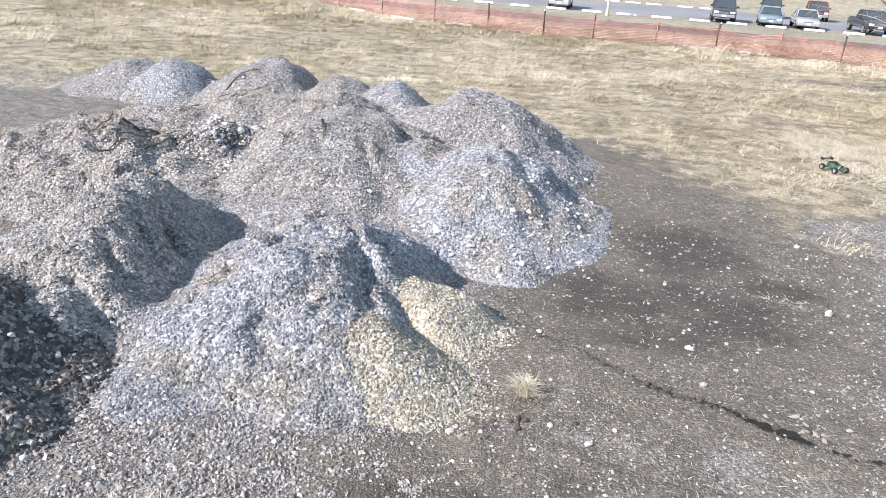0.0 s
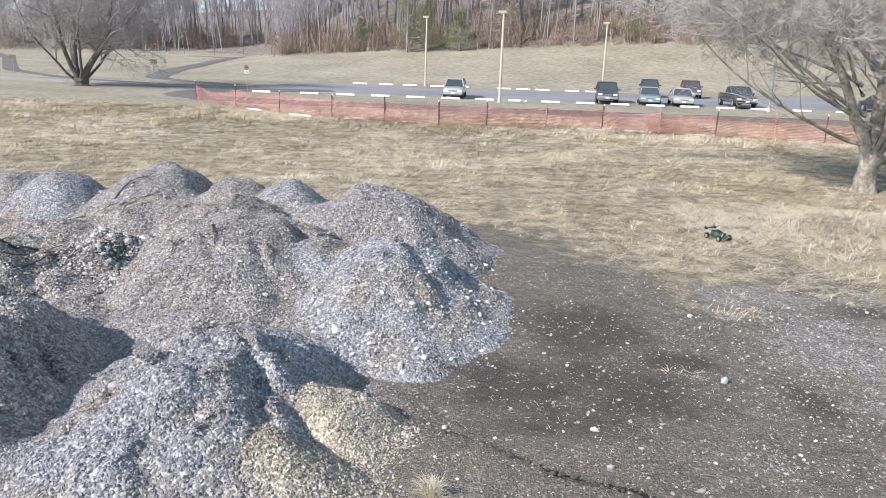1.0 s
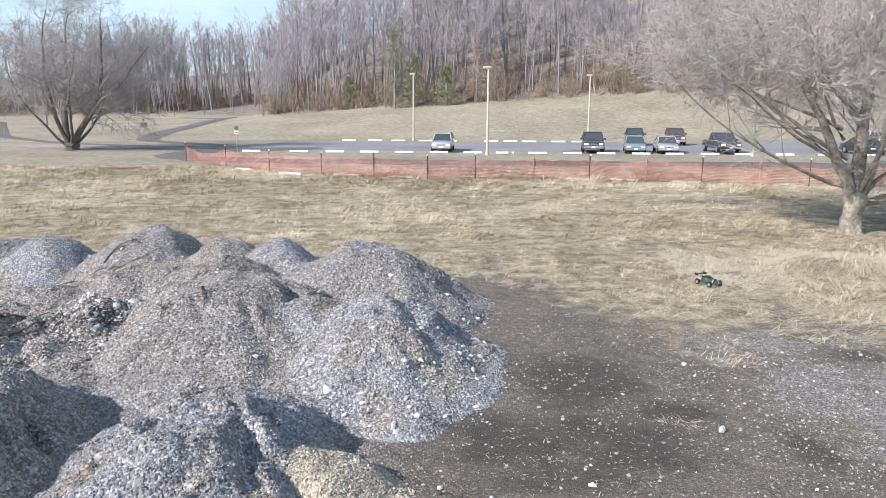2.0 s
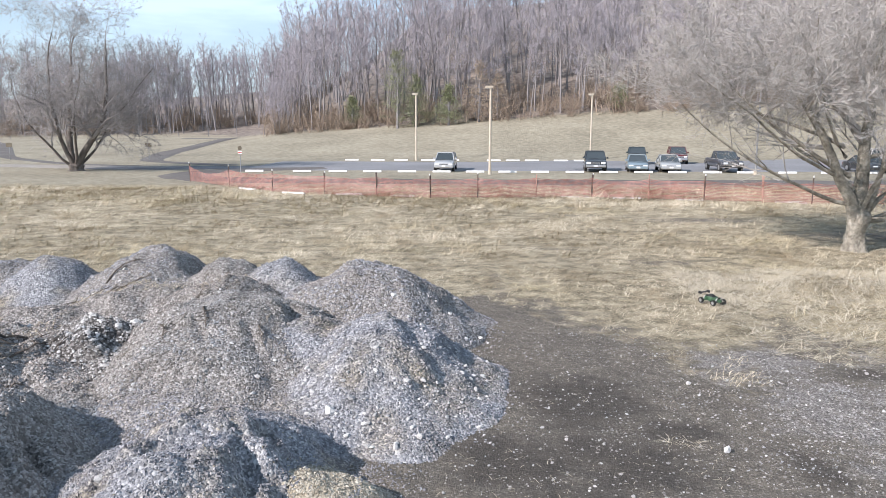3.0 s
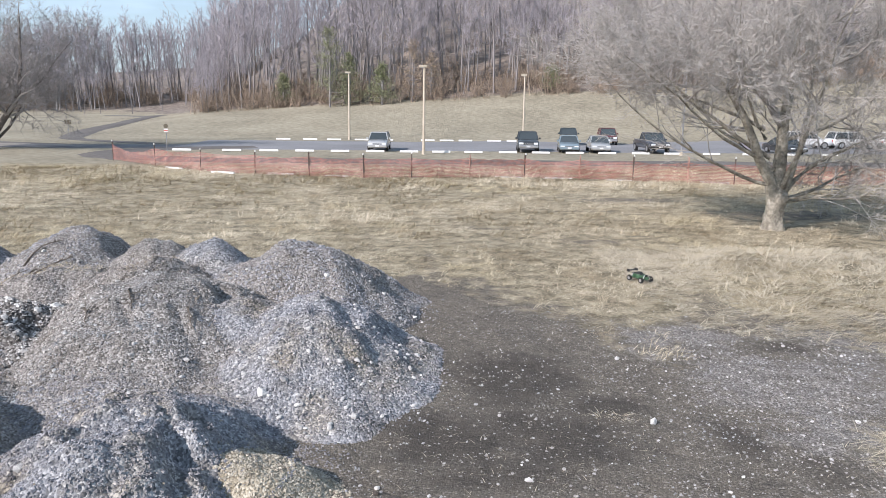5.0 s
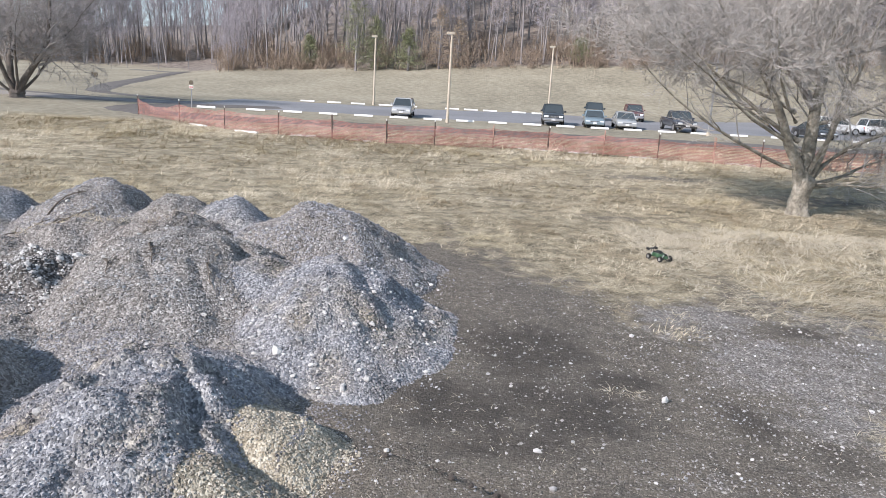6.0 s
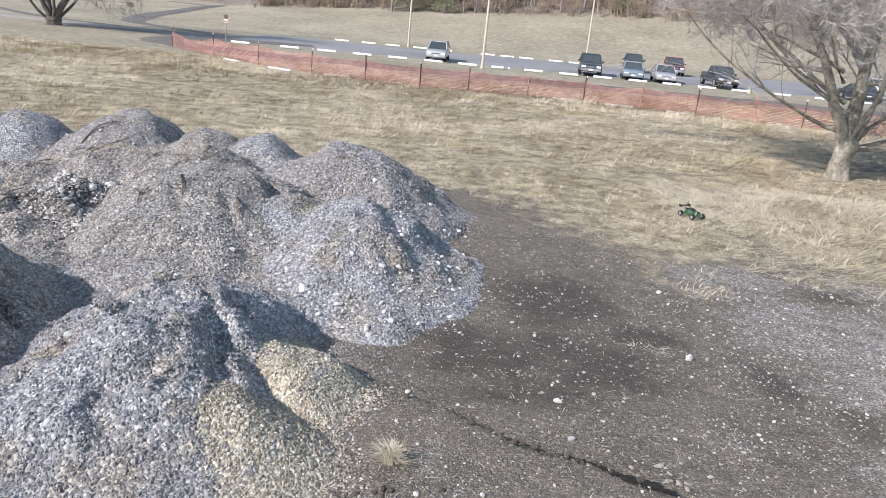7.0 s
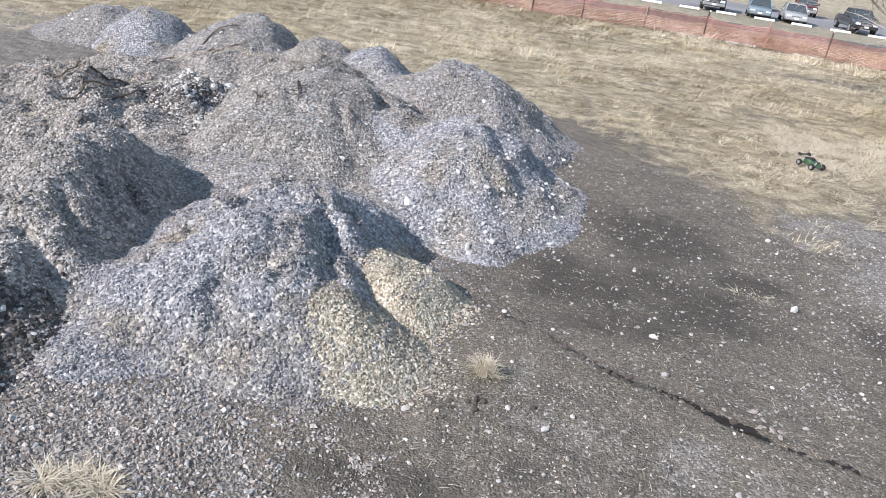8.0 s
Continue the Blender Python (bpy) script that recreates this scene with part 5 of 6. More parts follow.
def car(kind, colour, at, label, category="car"):
    """A parked car facing -y: body, cabin, glass, lamps, wheels."""
    spec = {
        # length, width, sill, belt, roof, hood length, cabin start, cabin end, wheel radius
        "sedan": (4.6, 1.76, 0.24, 0.88, 1.43, 1.15, 1.05, 3.75, 0.31),
        "wagon": (4.5, 1.74, 0.28, 0.95, 1.56, 1.10, 1.02, 4.38, 0.33),
        "suv": (4.8, 1.86, 0.34, 1.06, 1.74, 1.35, 1.30, 4.70, 0.37),
        "pickup": (5.4, 1.92, 0.40, 1.06, 1.74, 1.50, 1.50, 3.35, 0.38),
    }[kind]
    L, W, sill, belt, roof, hood, c0, c1, wr = spec
    y0 = -L / 2
    root = new("car" if kind != "pickup" else "pickup_truck")
    root.matrix_basis = at
    tagged(root, label, category, group="cars in the car park")
    mat = paint("car_paint", colour)
    bm = bmesh.new()
    hoodz = belt - (0.10 if kind in ("sedan", "wagon") else 0.04)
    loft(bm, [outline(W * 0.82, sill + 0.12, hoodz - 0.22, y0), outline(W * 0.95, sill, hoodz - 0.10, y0 + 0.12), outline(W, sill, hoodz - 0.03, y0 + 0.45), outline(W, sill, belt - 0.01, y0 + hood), outline(W, sill, belt, y0 + L * 0.6),
              outline(W, sill, belt, y0 + L - 0.5), outline(W * 0.96, sill + 0.02, belt - 0.04, y0 + L - 0.12), outline(W * 0.86, sill + 0.12, belt - 0.14, y0 + L)])
    body = part("body", bm, mat, root, smooth=True)
    slope0, slope1 = (0.75, 0.85) if kind == "sedan" else ((0.75, 0.30) if kind != "pickup" else (0.7, 0.16))
    cab = bmesh.new()
    wb, wt = W - 0.12, W - 0.42
    lo = [(-wb / 2, y0 + c0, belt - 0.02), (wb / 2, y0 + c0, belt - 0.02), (wb / 2, y0 + c1, belt - 0.02), (-wb / 2, y0 + c1, belt - 0.02)]
    hi = [(-wt / 2, y0 + c0 + slope0, roof - 0.05), (wt / 2, y0 + c0 + slope0, roof - 0.05), (wt / 2, y0 + c1 - slope1, roof - 0.05), (-wt / 2, y0 + c1 - slope1, roof - 0.05)]
    loft(cab, [lo, hi])
    bmesh.ops.bevel(cab, geom=cab.edges[:], offset=0.05, segments=2, affect="EDGES", profile=0.6)
    part("cabin_glass", cab, M_GLASS, root, "dark tinted windows")
    rf = bmesh.new()
    g = 0.05
    r0 = [(x + (g if x > 0 else -g), y + (-g if i < 2 else g), z - 0.01) for i, (x, y, z) in enumerate(hi)]
    r1 = [(x * 0.94, y + (0.05 if i < 2 else -0.05), roof + 0.01) for i, (x, y, z) in enumerate(hi)]
    loft(rf, [r0, r1])
    bmesh.ops.bevel(rf, geom=rf.edges[:], offset=0.025, segments=2, affect="EDGES", profile=0.6)
    part("roof", rf, mat, root)
    for s in (-1, 1):
        for (a, b) in ((0, 0), (2 if s > 0 else 3, 2 if s > 0 else 3)):
            ia = (1 if s > 0 else 0) if a == 0 else a
            part("pillar", rod(bmesh.new(), lo[ia], hi[ia], 0.045, sides=6), mat, root)
        mid = 0.5 * (c0 + slope0 + c1 - slope1)
        part("pillar", rod(bmesh.new(), (s * wb / 2, y0 + mid, belt - 0.02), (s * wt / 2, y0 + mid, roof - 0.05), 0.04, sides=6), mat, root)
        part("headlight", box(bmesh.new(), s * W * 0.33 - 0.19, s * W * 0.33 + 0.19, y0 - 0.015, y0 + 0.14, hoodz - 0.35, hoodz - 0.17, 0.04), M_LAMPGLASS, root)
        part("tail_light", box(bmesh.new(), s * W * 0.38 - 0.1, s * W * 0.38 + 0.1, y0 + L - 0.1, y0 + L + 0.015, belt - 0.38, belt - 0.16, 0.02), M_TAIL, root)
        part("mirror", box(bmesh.new(), s * (W / 2 + 0.09) - 0.08, s * (W / 2 + 0.09) + 0.08, y0 + c0 + 0.32, y0 + c0 + 0.44, belt + 0.02, belt + 0.17, 0.02), mat, root)
        for yy in (y0 + 0.85, y0 + L - 0.92):
            wheel = part("wheel", rod(bmesh.new(), (s * (W / 2 - 0.21), yy, wr), (s * (W / 2 + 0.005), yy, wr), wr, sides=20), M_TYRE, root)
            part("rim", rod(bmesh.new(), (s * (W / 2 - 0.02), yy, wr), (s * (W / 2 + 0.015), yy, wr), wr * 0.62, sides=14), M_RIM, wheel)
    part("grille", box(bmesh.new(), -W * 0.2, W * 0.2, y0 - 0.02, y0 + 0.1, hoodz - 0.36, hoodz - 0.20, 0.015), M_TRIM, root)
    for z_ in (hoodz - 0.33, hoodz - 0.28, hoodz - 0.23):
        part("grille_bar", box(bmesh.new(), -W * 0.19, W * 0.19, y0 - 0.03, y0 - 0.022, z_ - 0.012, z_ + 0.012), M_RIM, root, "bright metal bar")
    part("wiper", rod(bmesh.new(), (-W * 0.25, y0 + c0 - 0.01, belt + 0.02), (W * 0.1, y0 + c0 + 0.03, belt + 0.05), 0.012, sides=5), M_TRIM, root)
    for s in (-1, 1):
        part("door_handle", box(bmesh.new(), s * (W / 2) - 0.02, s * (W / 2) + 0.02, y0 + c0 + 1.25, y0 + c0 + 1.42, belt - 0.16, belt - 0.12, 0.008), M_TRIM, root)
        part("hood_crease", rod(bmesh.new(), (s * W * 0.30, y0 + 0.3, hoodz - 0.035), (s * W * 0.36, y0 + hood, belt + 0.0), 0.018, sides=6), mat, root)
    dark = kind in ("suv", "pickup")
    part("front_bumper", box(bmesh.new(), -W * 0.45, W * 0.45, y0 - 0.07, y0 + 0.16, sill + 0.06, sill + 0.28, 0.04), M_RIM if kind == "suv" else (M_TRIM if dark else mat), root)
    part("rear_bumper", box(bmesh.new(), -W * 0.45, W * 0.45, y0 + L - 0.14, y0 + L + 0.06, sill + 0.06, sill + 0.28, 0.04), M_TRIM if dark else mat, root)
    part("number_plate", box(bmesh.new(), -0.16, 0.16, y0 - 0.085, y0 - 0.072, sill + 0.10, sill + 0.25), M_PLATE, root)
    if kind == "pickup":
        part("load_bed", box(bmesh.new(), -W / 2 + 0.1, W / 2 - 0.1, y0 + c1 + 0.1, y0 + L - 0.12, belt + 0.004, belt + 0.02), M_TRIM, root, "black bed liner")
    return root


def car_at(x, y, turn):
    return pose(x, y, terrain(x, y) + 0.05, 0, 0, turn)


car("wagon", (0.42, 0.43, 0.44), car_at(-0.9, 66.5, -4), "silver estate car parked facing the fence")
car("suv", (0.035, 0.04, 0.045), car_at(12.2, 66.6, -8), "black four-wheel-drive car parked facing the fence")
car("sedan", (0.20, 0.26, 0.30), car_at(15.8, 66.3, -10), "blue-grey saloon parked facing the fence")
car("suv", (0.03, 0.04, 0.045), car_at(18.9, 79.5, -11), "dark green utility car in the back row")
car("sedan", (0.36, 0.375, 0.385), car_at(18.5, 66.3, -8), "silver saloon parked facing the fence")
car("suv", (0.10, 0.013, 0.015), car_at(23.4, 80.5, -11), "dark red utility car in the back row")
car("pickup", (0.035, 0.04, 0.055), car_at(23.5, 66.8, -2), "dark blue pickup truck parked at an angle", "pickup truck")
car("sedan", (0.03, 0.032, 0.035), car_at(35.5, 66.0, 4), "black saloon parked behind the old tree")
for x_, y_ in ((42.5, 75.0), (47.6, 75.4), (52.8, 75.2)):
    car("suv", (0.78, 0.78, 0.78), car_at(x_, y_, 90), "white utility van parked beyond the old tree")


# ---- toy buggy ----
def buggy(at):
    root = new("toy_buggy")
    root.matrix_basis = at
    tagged(root, "green and black off-road model buggy with rear wing", "model car")
    green = material("buggy_green", [(0.02, 0.05, 0.025), (0.045, 0.11, 0.055), (0.20, 0.27, 0.20)], scale=9, coarse=4, rough=0.35)
    part("chassis", box(bmesh.new(), -0.075, 0.075, -0.21, 0.19, 0.055, 0.075, 0.008), M_TRIM, root)
    bm = loft(bmesh.new(), [[(-a, y, 0.076), (a, y, 0.076), (a * 0.9, y, z), (-a * 0.9, y, z)] for y, a, z in ((-0.235, 0.028, 0.10), (-0.16, 0.05, 0.13), (-0.06, 0.09, 0.155), (0.0, 0.10, 0.16), (0.12, 0.085, 0.15), (0.19, 0.05, 0.13))])
    body = part("body_shell", bm, green, root, "scuffed green body shell")
    part("cab", loft(bmesh.new(), [[(-0.06, -0.06, 0.155), (0.06, -0.06, 0.155), (0.055, 0.1, 0.152), (-0.055, 0.1, 0.152)], [(-0.035, 0.0, 0.205), (0.035, 0.0, 0.205), (0.035, 0.075, 0.20), (-0.035, 0.075, 0.20)]]), M_TRIM, body)
    part("rear_wing", box(bmesh.new(), -0.115, 0.115, 0.19, 0.275, 0.205, 0.213, 0.003), M_TRIM, root)
    for s in (-1, 1):
        part("wing_end", box(bmesh.new(), s * 0.117 - 0.003, s * 0.117 + 0.003, 0.18, 0.28, 0.18, 0.235), M_TRIM, root)
        part("wing_mount", rod(bmesh.new(), (s * 0.03, 0.17, 0.12), (s * 0.03, 0.23, 0.206), 0.006, sides=6), M_TRIM, root)
    part("front_bumper", box(bmesh.new(), -0.05, 0.05, -0.265, -0.21, 0.05, 0.07, 0.006), M_TRIM, root)
    for yy in (-0.165, 0.165):
        part("shock_tower", box(bmesh.new(), -0.055, 0.055, yy - 0.004, yy + 0.004, 0.075, 0.165, 0.002), M_TRIM, root)
        for s in (-1, 1):
            part("suspension_arm", rod(bmesh.new(), (s * 0.04, yy, 0.065), (s * 0.135, yy, 0.062), 0.008, sides=6), M_TRIM, root)
            part("shock", rod(bmesh.new(), (s * 0.05, yy - 0.012, 0.16), (s * 0.115, yy - 0.012, 0.07), 0.009, sides=8), M_RIM, root)
            bm = bmesh.new()
            rod(bm, (s * 0.12, yy, 0.062), (s * 0.165, yy, 0.062), 0.058, sides=18)
            for k in range(18):
                a = 6.2832 * k / 18
                bmesh.ops.create_cube(bm, size=1.0, matrix=Matrix.Translation((s * (0.132 + 0.021 * (k % 2)), yy + 0.06 * math.cos(a), 0.062 + 0.06 * math.sin(a))) @ Matrix.Rotation(a, 4, "X") @ Matrix.Diagonal((0.018, 0.012, 0.01, 1)))
            w = part("wheel", bm, M_TYRE, root, "black knobbly tyre")
            part("rim", rod(bmesh.new(), (s * 0.162, yy, 0.062), (s * 0.168, yy, 0.062), 0.034, sides=12), M_RIM, w, "dull metal rim")
    part("aerial", rod(bmesh.new(), (-0.04, 0.08, 0.15), (-0.05, 0.10, 0.36), 0.002, sides=5), M_TRIM, root)


buggy(pose(5.64, 16.2, terrain(5.64, 16.2) + 0.03, 0, 0, 28) @ Matrix.Scale(1.05, 4))


# ---- loose stones on the soil ----
def scatter_ground_stones():
    rng = random.Random(61)
    spots = []
    while len(spots) < 27000:
        x, y = rng.uniform(-5, 9.5), 2.8 + 11.5 * rng.random() ** 1.25
        c = soil_cover(x, y)
        g = grit_cover(x, y)
        coarse = rubble_cover(x, y)
        keep = (0.2 + 0.9 * g + 0.4 * max(0.0, fbm(x, y, 0.8, 3, 2.0)) + 1.2 * coarse) * c
        if rng.random() > keep:
            continue
        if any(abs(x - p.c[0]) < p.reach and abs(y - p.c[1]) < p.reach and p.height(x, y) > 0.03 for p in PILES):
            continue
        s = (0.0085 + 0.003 * coarse + 0.0035 * smooth01((y - 5.6) / 1.2)) * math.exp(max(-0.9, min(0.8, rng.gauss(0, 0.42))))
        spots.append((x, y, terrain(x, y) + s * 0.2, s))
    tagged(new("gravel", heap_mesh("gravel", [q for q in spots if q[1] < 5.2], CHIPS, M_STONE_BROWN, rng)), "loose pale gravel strewn over the bare soil", "gravel", kind="stuff")
    tagged(new("gravel", heap_mesh("gravel", [q for q in spots if q[1] >= 5.2], PEBBLES, M_STONE_BROWN, rng)), "fine pale gravel thinly strewn over dark soil", "gravel", kind="stuff")
    # coarse mixed stones trodden into the earth before the big grey pile
    coarse = []
    while len(coarse) < 7000:
        x, y = rng.uniform(-4.2, 3.6), rng.uniform(2.9, 5.6)
        lump = fbm(x, y, 0.55, 3, 12.4)
        most = rubble_cover(x, y)
        if rng.random() > (0.10 + 0.9 * most) * (0.6 + 1.0 * lump) or surface(x, y) > terrain(x, y) + 0.01:
            continue
        s = (0.0085 + 0.004 * most) * math.exp(max(-0.8, min(1.1, rng.gauss(0, 0.45))))
        coarse.append((x, y, terrain(x, y) + s * 0.2, s))
    pale = rng.sample(coarse, 1000)
    keep = set(pale)
    tagged(new("gravel", heap_mesh("gravel", [q for q in coarse if q not in keep], CHIPS, M_STONE_EARTHY, rng)), "coarse mixed gravel trodden into brown earth", "gravel", kind="stuff")
    tagged(new("gravel", heap_mesh("gravel", pale, CHIPS, M_STONE_WHITE, rng)), "coarse pale gravel trodden into brown earth", "gravel", kind="stuff")
    meshes = [mesh_from("stone", bv, bf, M_STONE_PALE) for bv, bf in STONES]
    for k in range(230):
        x, y = rng.uniform(-3.5, 8), rng.uniform(3.4, 11.5)
        if any(p.height(x, y) > 0.02 for p in PILES) or soil_cover(x, y) < 0.5:
            continue
        s = 0.02 * math.exp(rng.gauss(0, 0.35))
        ob = new("stone", rng.choice(meshes))
        ob.matrix_basis = Matrix.LocRotScale((x, y, terrain(x, y) + s * 0.3), Euler((rng.uniform(-0.4, 0.4), rng.uniform(-0.4, 0.4), rng.uniform(0, 6.28))), (s, s, s))
        tagged(ob, "pale loose stone on the bare soil", "stone", group="stones on the soil")
    for k in range(150):
        x, y = rng.uniform(3.4, 8.6), rng.uniform(7.5, 12.8)
        if soil_cover(x, y) < 0.5:
            continue
        s = 0.017 * math.exp(rng.gauss(0, 0.35))
        ob = new("stone", rng.choice(meshes))
        ob.matrix_basis = Matrix.LocRotScale((x, y, terrain(x, y) + s * 0.3), Euler((rng.uniform(-0.4, 0.4), rng.uniform(-0.4, 0.4), rng.uniform(0, 6.28))), (s, s, s))
        tagged(ob, "pale loose stone on the gravelly ground", "stone", group="stones on the soil")
    sunk = [mesh_from("stone", bv, bf, M_STONE_EARTHY) for bv, bf in STONES[1:4]]
    for k in range(16):
        x, y = 2.35 + rng.gauss(0, 0.22), 5.95 + rng.gauss(0, 0.1)
        s = 0.028 * math.exp(rng.gauss(0, 0.3))
        ob = new("stone", rng.choice(sunk))
        ob.matrix_basis = Matrix.LocRotScale((x, y, terrain(x, y) + s * 0.2), Euler((rng.uniform(-0.4, 0.4), rng.uniform(-0.4, 0.4), rng.uniform(0, 6.28))), (s * 1.2, s, s * 0.8))
        tagged(ob, "grey stone half sunk beside the broken bank", "stone", group="stones on the soil")
    ob = new("stone", meshes[2])
    ob.matrix_basis = Matrix.LocRotScale((3.32, 8.68, 0.03), Euler((0.2, 0.1, 0.8)), (0.075, 0.07, 0.085))
    tagged(ob, "large pale stone alone on the bare soil", "stone", group="stones on the soil")


scatter_ground_stones()


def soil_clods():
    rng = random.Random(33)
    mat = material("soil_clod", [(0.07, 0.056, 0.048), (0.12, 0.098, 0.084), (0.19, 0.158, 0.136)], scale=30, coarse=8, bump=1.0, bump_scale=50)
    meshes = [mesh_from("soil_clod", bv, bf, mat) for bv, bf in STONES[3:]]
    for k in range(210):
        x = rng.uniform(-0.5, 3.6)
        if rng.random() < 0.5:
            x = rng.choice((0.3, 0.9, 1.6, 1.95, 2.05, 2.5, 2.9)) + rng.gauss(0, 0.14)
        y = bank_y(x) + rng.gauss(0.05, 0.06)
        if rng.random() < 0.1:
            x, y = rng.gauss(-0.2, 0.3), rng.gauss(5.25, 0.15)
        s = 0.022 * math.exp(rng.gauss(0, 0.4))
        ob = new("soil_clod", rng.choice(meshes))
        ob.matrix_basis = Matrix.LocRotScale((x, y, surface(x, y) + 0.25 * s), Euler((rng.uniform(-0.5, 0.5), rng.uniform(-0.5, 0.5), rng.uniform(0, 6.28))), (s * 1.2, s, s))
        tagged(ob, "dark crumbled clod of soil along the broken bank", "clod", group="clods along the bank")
    # near-black flattened clods laid in to stand for the crack's dark shade
    crack_dark = material("crack_shade", [(0.010, 0.008, 0.008), (0.018, 0.015, 0.014), (0.035, 0.03, 0.027)], scale=30, coarse=8, bump=1.0, bump_scale=50)
    meshes = [mesh_from("crack_shade_clod", bv, bf, crack_dark) for bv, bf in STONES[:3]]
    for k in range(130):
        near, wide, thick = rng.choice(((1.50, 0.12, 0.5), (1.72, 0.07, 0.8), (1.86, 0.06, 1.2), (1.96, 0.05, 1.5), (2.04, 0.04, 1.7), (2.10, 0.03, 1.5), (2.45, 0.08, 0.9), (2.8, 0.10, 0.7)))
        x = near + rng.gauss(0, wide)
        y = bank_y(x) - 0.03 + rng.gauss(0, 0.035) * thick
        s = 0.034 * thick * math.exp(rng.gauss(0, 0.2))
        ob = new("crack_shade_clod", rng.choice(meshes))
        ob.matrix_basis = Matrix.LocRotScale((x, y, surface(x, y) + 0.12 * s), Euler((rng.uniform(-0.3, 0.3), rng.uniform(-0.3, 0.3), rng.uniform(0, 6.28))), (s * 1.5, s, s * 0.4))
        tagged(ob, "near-black flat clod laid in for the shade of the bank's crack", "clod", group="wet clods in the crack")


soil_clods()


# ---- grass ----
def blades(rng, spots):
    """Bent grass blades: spots are (x, y, z, heading, length, width, lean)."""
    n = len(spots)
    a = np.array(spots)
    x, y, z, h, length, w, lean = a.T
    dx, dy = np.cos(h), np.sin(h)
    sx, sy = -dy * w / 2, dx * w / 2
    out = np.zeros((n, 5, 3))
    l1, l2 = length * 0.5, length
    z1, z2 = np.sin(lean) * l1, np.sin(lean) * l1 + np.sin(lean * 0.25) * l1
    r1 = np.cos(lean) * l1
    r2 = r1 + np.cos(lean * 0.25) * l1
    for k, (r, zz, f) in enumerate(((0 * r1, 0 * z1 - 0.01, 1), (0 * r1, 0 * z1 - 0.01, -1), (r1, z1, 1), (r1, z1, -1), (r2, z2, 0))):
        out[:, k, 0], out[:, k, 1], out[:, k, 2] = x + dx * r + sx * f, y + dy * r + sy * f, z + zz
    base = np.arange(n)[:, None] * 5
    tri = np.concatenate([base + (0, 1, 3), base + (0, 3, 2), base + (2, 3, 4)])
    return out.reshape(-1, 3), tri


def slivers(spots):
    """Far blades, one narrow triangle each: spots as for blades()."""
    a = np.array(spots)
    x, y, z, h, length, w, lean = a.T
    dx, dy = np.cos(h), np.sin(h)
    out = np.zeros((len(a), 3, 3))
    for k, (r, f) in enumerate(((0, 1), (0, -1), (1, 0))):
        out[:, k, 0], out[:, k, 1] = x + dx * np.cos(lean) * length * r - dy * w * 0.5 * f, y + dy * np.cos(lean) * length * r + dx * w * 0.5 * f
        out[:, k, 2] = z - 0.01 + np.sin(lean) * length * r
    return out.reshape(-1, 3), np.arange(3 * len(a)).reshape(-1, 3)


def sow(name, x0, x1, y0, y1, tussocks, per, length, width, label, seed, lean=(0.05, 0.9), thin=0.0, far=False, mat=M_GRASS, loose=1.0):
    """Grass in tussocks: blades of one tussock spring from a small mat and lie over in the way that the sward is combed."""
    rng = random.Random(seed)
    spots = []
    for _ in range(tussocks):
        x, y = rng.uniform(x0, x1), rng.uniform(y0, y1)
        c = soil_cover(x, y)
        patch = fbm(x, y, 2.5, 3, 4.4) + 0.8 * fbm(x, y, 0.7, 2, 2.2)
        if rng.random() < c * 1.35 - 0.15 * rng.random() + thin * max(0.0, patch):
            continue
        if any(abs(x - p.c[0]) < p.reach and abs(y - p.c[1]) < p.reach and p.height(x, y) > 0.0 for p in PILES):
            continue
        z = terrain(x, y)
        flow = 2.6 * fbm(x, y, 1.6, 2, 8.8) + 3.0 * fbm(x, y, 7.0, 2, 1.8)
        big = math.exp(max(-0.7, min(0.8, rng.gauss(0, 0.4)))) * (1 + 0.5 * max(-0.6, min(1.0, patch * -0.8)))
        up = rng.random() ** 2 * 0.8 + 0.2
        for _ in range(per):
            ox, oy = rng.gauss(0, 0.07) * big * loose, rng.gauss(0, 0.07) * big * loose
            spots.append((x + ox, y + oy, z, flow + rng.gauss(0, 0.9), length * big * rng.uniform(0.45, 1.25), width * rng.uniform(0.6, 1.3), lean[0] + (lean[1] - lean[0]) * up * rng.random()))
    v, f = slivers(spots) if far else blades(rng, spots)
    tagged(new(name, mesh_from(name, v, f, mat)), label, "grass", kind="stuff")


sow("dry_grass", -14, 14, 11.0, 22, 7600, 14, 0.19, 0.0095, "matted pale straw grass", 1, (0.0, 0.9), 0.8)
sow("dry_grass", -26, 24, 22, 36, 10500, 13, 0.27, 0.019, "matted pale straw grass", 2, (0.05, 1.0), 0.9, True, loose=1.5)
sow("dry_grass", -30, 32, 36, 47, 7000, 11, 0.33, 0.026, "rougher straw grass along the fence", 3, (0.15, 1.2), 0.5, True, loose=1.9)
sow("dry_grass", 5.5, 15, 11.8, 20, 2900, 13, 0.36, 0.0105, "long pale straw on the grassy rise", 4, (0.03, 0.7), 0.0, False, M_STRAW)

sow("dry_grass", 5.2, 7.2, 6.9, 8.9, 260, 13, 0.24, 0.008, "flattened island of straw on the bare soil", 5, (0.0, 0.5), 0.0, False, M_STRAW)


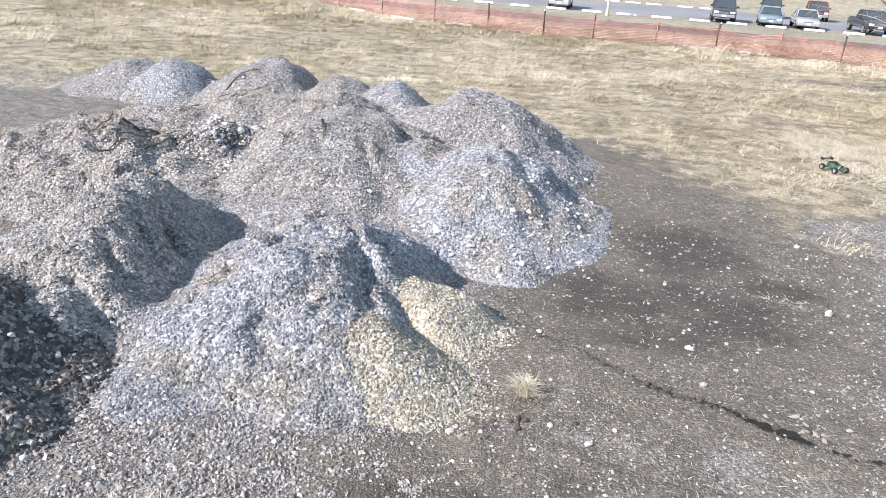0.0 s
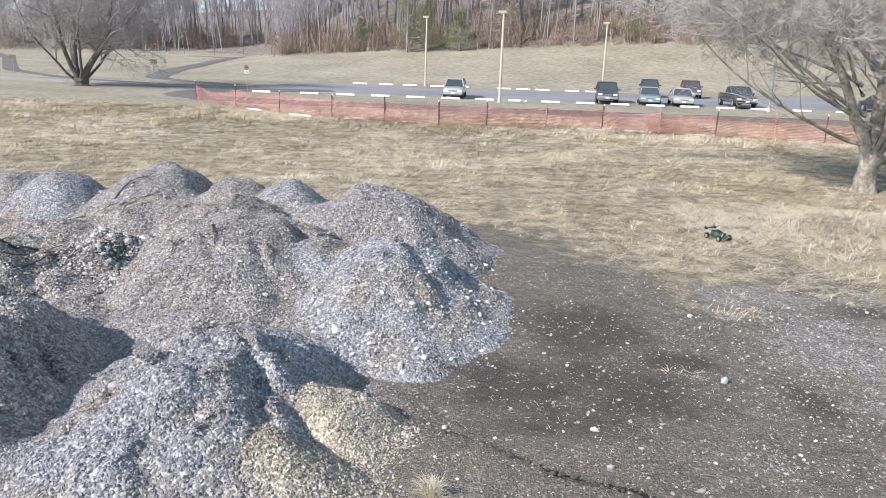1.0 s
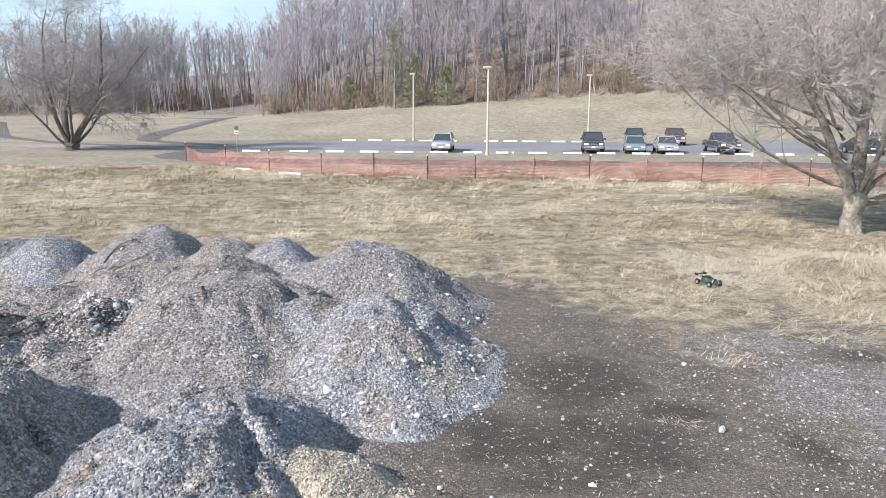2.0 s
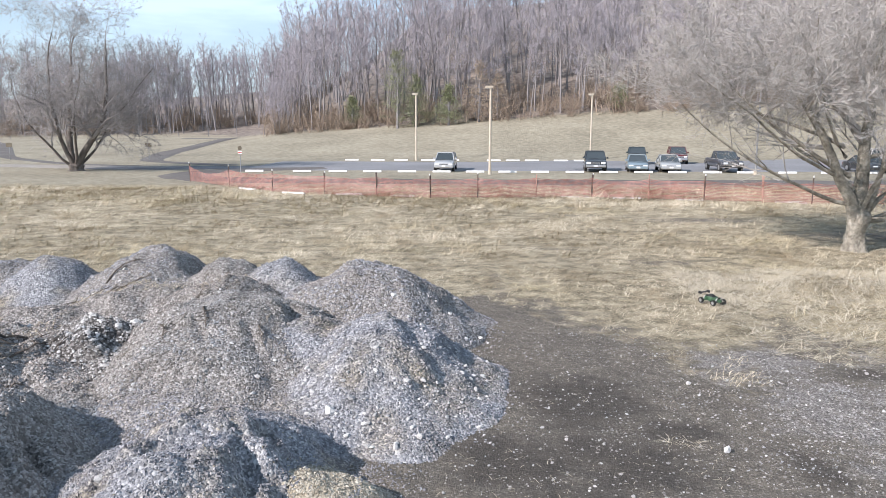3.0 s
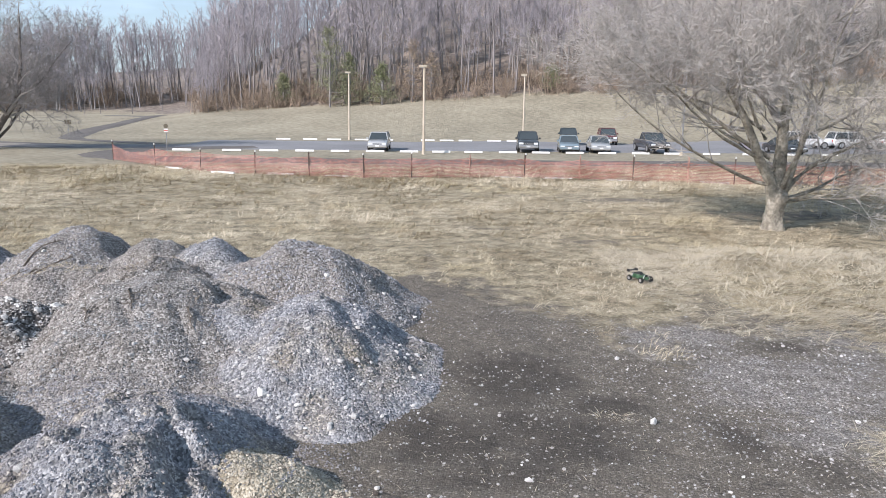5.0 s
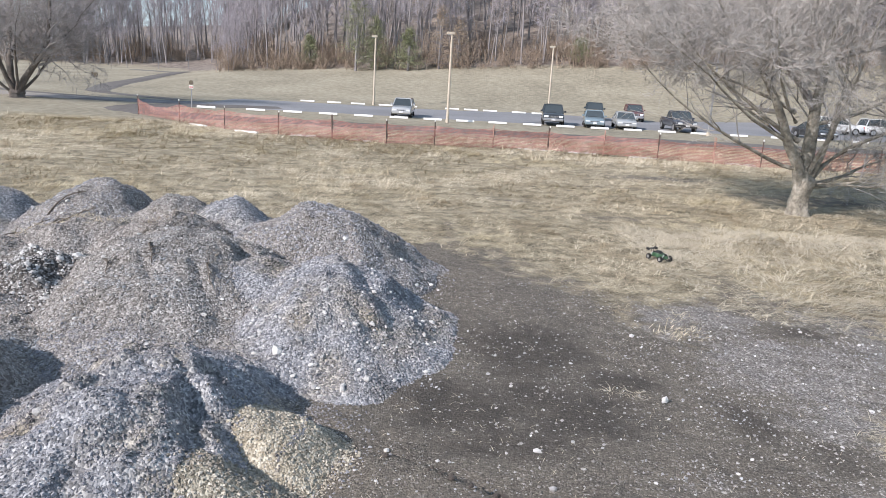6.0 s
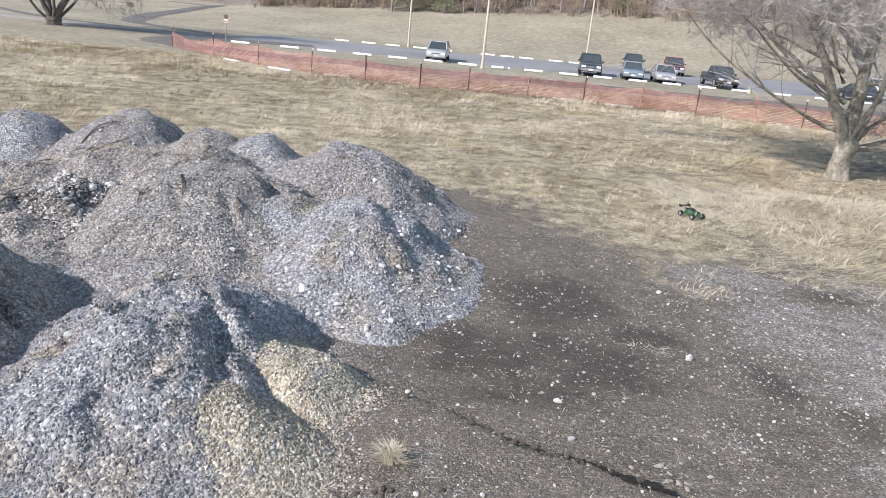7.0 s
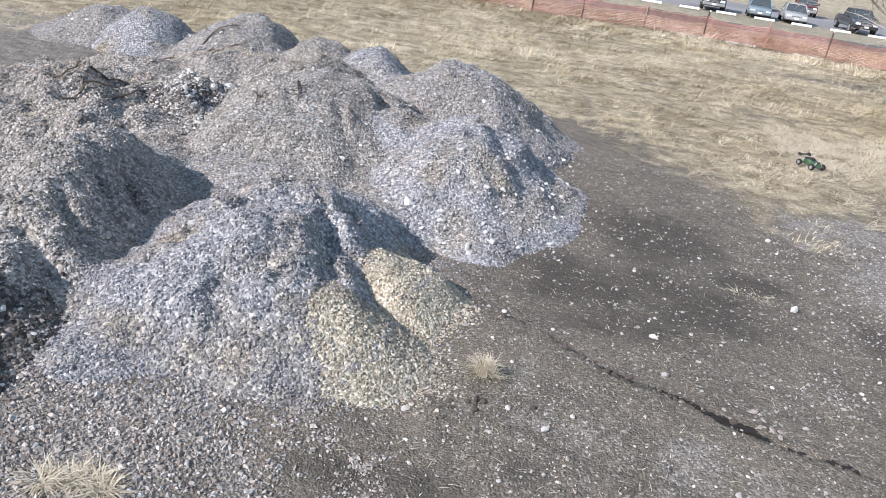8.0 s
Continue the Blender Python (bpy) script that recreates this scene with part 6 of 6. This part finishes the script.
def stalks_on_piles():
    """Dead stalks and matted grass caught on the old rubble heaps."""
    rng = random.Random(17)
    spots = []
    for k in range(14000):
        x, y = rng.uniform(-10.5, -3.8), rng.uniform(8.5, 16.0)
        if fbm(x, y, 0.9, 3, 3.3) < 0.05:
            continue
        tops = [p.height(x, y) for p in PILES]
        z = max(tops)
        if z < 0.1 or tops.index(z) not in OLD_HEAPS:
            continue
        spots.append((x, y, z + 0.01, rng.uniform(0, 6.28), rng.uniform(0.06, 0.24), rng.uniform(0.005, 0.010), rng.uniform(0.0, 0.5)))
    v, f = blades(rng, spots)
    tagged(new("dead_stalks", mesh_from("dead_stalks", v, f, M_GRASS)), "matted dead stalks lying on the old rubble piles", "stalks", kind="stuff")


OLD_HEAPS = {k for k, row in enumerate(PLAN) if "stalks" in row[2] or "grass" in row[2] or "soil" in row[2]}
stalks_on_piles()


def tuft(x, y, n, length, label, seed, lean=(0.25, 1.45)):
    rng = random.Random(seed)
    spots = [(x + rng.gauss(0, 0.03), y + rng.gauss(0, 0.03), surface(x, y), rng.uniform(0, 6.28), length * rng.uniform(0.5, 1.2), 0.006, rng.uniform(*lean)) for _ in range(n)]
    v, f = blades(rng, spots)
    tagged(new("grass_tuft", mesh_from("grass_tuft", v, f, M_STRAW)), label, "grass tuft", group="tufts on the soil")


tuft(-0.2, 5.75, 260, 0.26, "bleached tuft of dry grass on bare soil", 1)
tuft(2.7, 8.95, 26, 0.22, "flattened wisp of dry straw on bare soil", 2, (0.0, 0.25))
tuft(2.95, 8.9, 26, 0.26, "flattened wisp of dry straw on bare soil", 3, (0.0, 0.25))
for k_, (x_, y_) in enumerate(((-2.75, 3.6), (-2.62, 3.62), (-2.9, 3.52), (-2.5, 3.55))):
    tuft(x_, y_, 170, 0.22, "matted greenish-tan tuft at the foot of the rubble", 4 + k_, (0.0, 0.75))


def straw_litter():
    rng = random.Random(91)
    spots = []
    while len(spots) < 1700:
        x, y = rng.uniform(-4.5, 9), rng.uniform(3.0, 14.5)
        if soil_cover(x, y) < 0.5 or rng.random() > 0.35 + 0.9 * fbm(x, y, 1.0, 3, 6.6) or any(p.height(x, y) > 0.02 for p in PILES):
            continue
        spots.append((x, y, terrain(x, y) + 0.012, rng.uniform(0, 6.28), rng.uniform(0.04, 0.14), rng.uniform(0.003, 0.007), rng.uniform(0.0, 0.15)))
    v, f = blades(rng, spots)
    tagged(new("straw_litter", mesh_from("straw_litter", v, f, M_STRAW)), "broken bits of straw lying on the soil", "straw", kind="stuff")


straw_litter()


# ---- dead sticks on the piles ----
def stick(x0, y0, x1, y1, r, label, seed):
    rng = random.Random(seed)
    w = Wood()
    n = 7
    pts = []
    for i in range(n + 1):
        t = i / n
        x, y = x0 + (x1 - x0) * t + rng.gauss(0, 0.02), y0 + (y1 - y0) * t + rng.gauss(0, 0.02)
        pts.append(Vector((x, y, surface(x, y) + r * 1.2 + 0.04 * math.sin(3.1416 * t))))
    w.limb(pts, [r * (1 - 0.6 * i / n) for i in range(n + 1)], 5)
    for i in range(2, n):
        d = Vector((rng.gauss(0, 1), rng.gauss(0, 1), abs(rng.gauss(0, 0.6)))).normalized()
        w.limb([pts[i], pts[i] + d * 0.09, pts[i] + d * 0.15 + Vector((0, 0, 0.01))], [r * 0.5, r * 0.35, r * 0.15], 3)
    tagged(new("dead_stick", w.mesh("dead_stick", M_WOOD)), label, "stick", group="dead sticks on the piles")


for k, s_ in enumerate([(-7.6, 15.9, -7.0, 16.4, 0.02), (-7.3, 15.4, -6.6, 15.9, 0.022), (-6.9, 10.6, -6.4, 11.4, 0.022), (-6.5, 10.4, -6.1, 11.0, 0.018), (-8.6, 15.2, -7.4, 15.6, 0.018), (-3.0, 11.0, -2.8, 10.6, 0.014), (-9.0, 12.4, -8.2, 12.9, 0.02), (-5.6, 13.6, -4.8, 13.9, 0.02), (-7.4, 12.6, -6.7, 12.5, 0.02), (-6.9, 9.9, -6.5, 10.7, 0.02), (-7.3, 10.3, -7.0, 11.0, 0.018), (-6.2, 10.3, -5.9, 11.0, 0.018), (-7.8, 11.2, -7.2, 11.5, 0.018), (-6.4, 9.4, -6.0, 9.9, 0.022), (-8.0, 14.6, -7.2, 15.6, 0.026), (-3.9, 11.2, -3.7, 10.8, 0.016), (-4.4, 10.9, -4.25, 10.5, 0.015)]):
    stick(*s_, "dead weathered stick lying on the gravel", 500 + k)
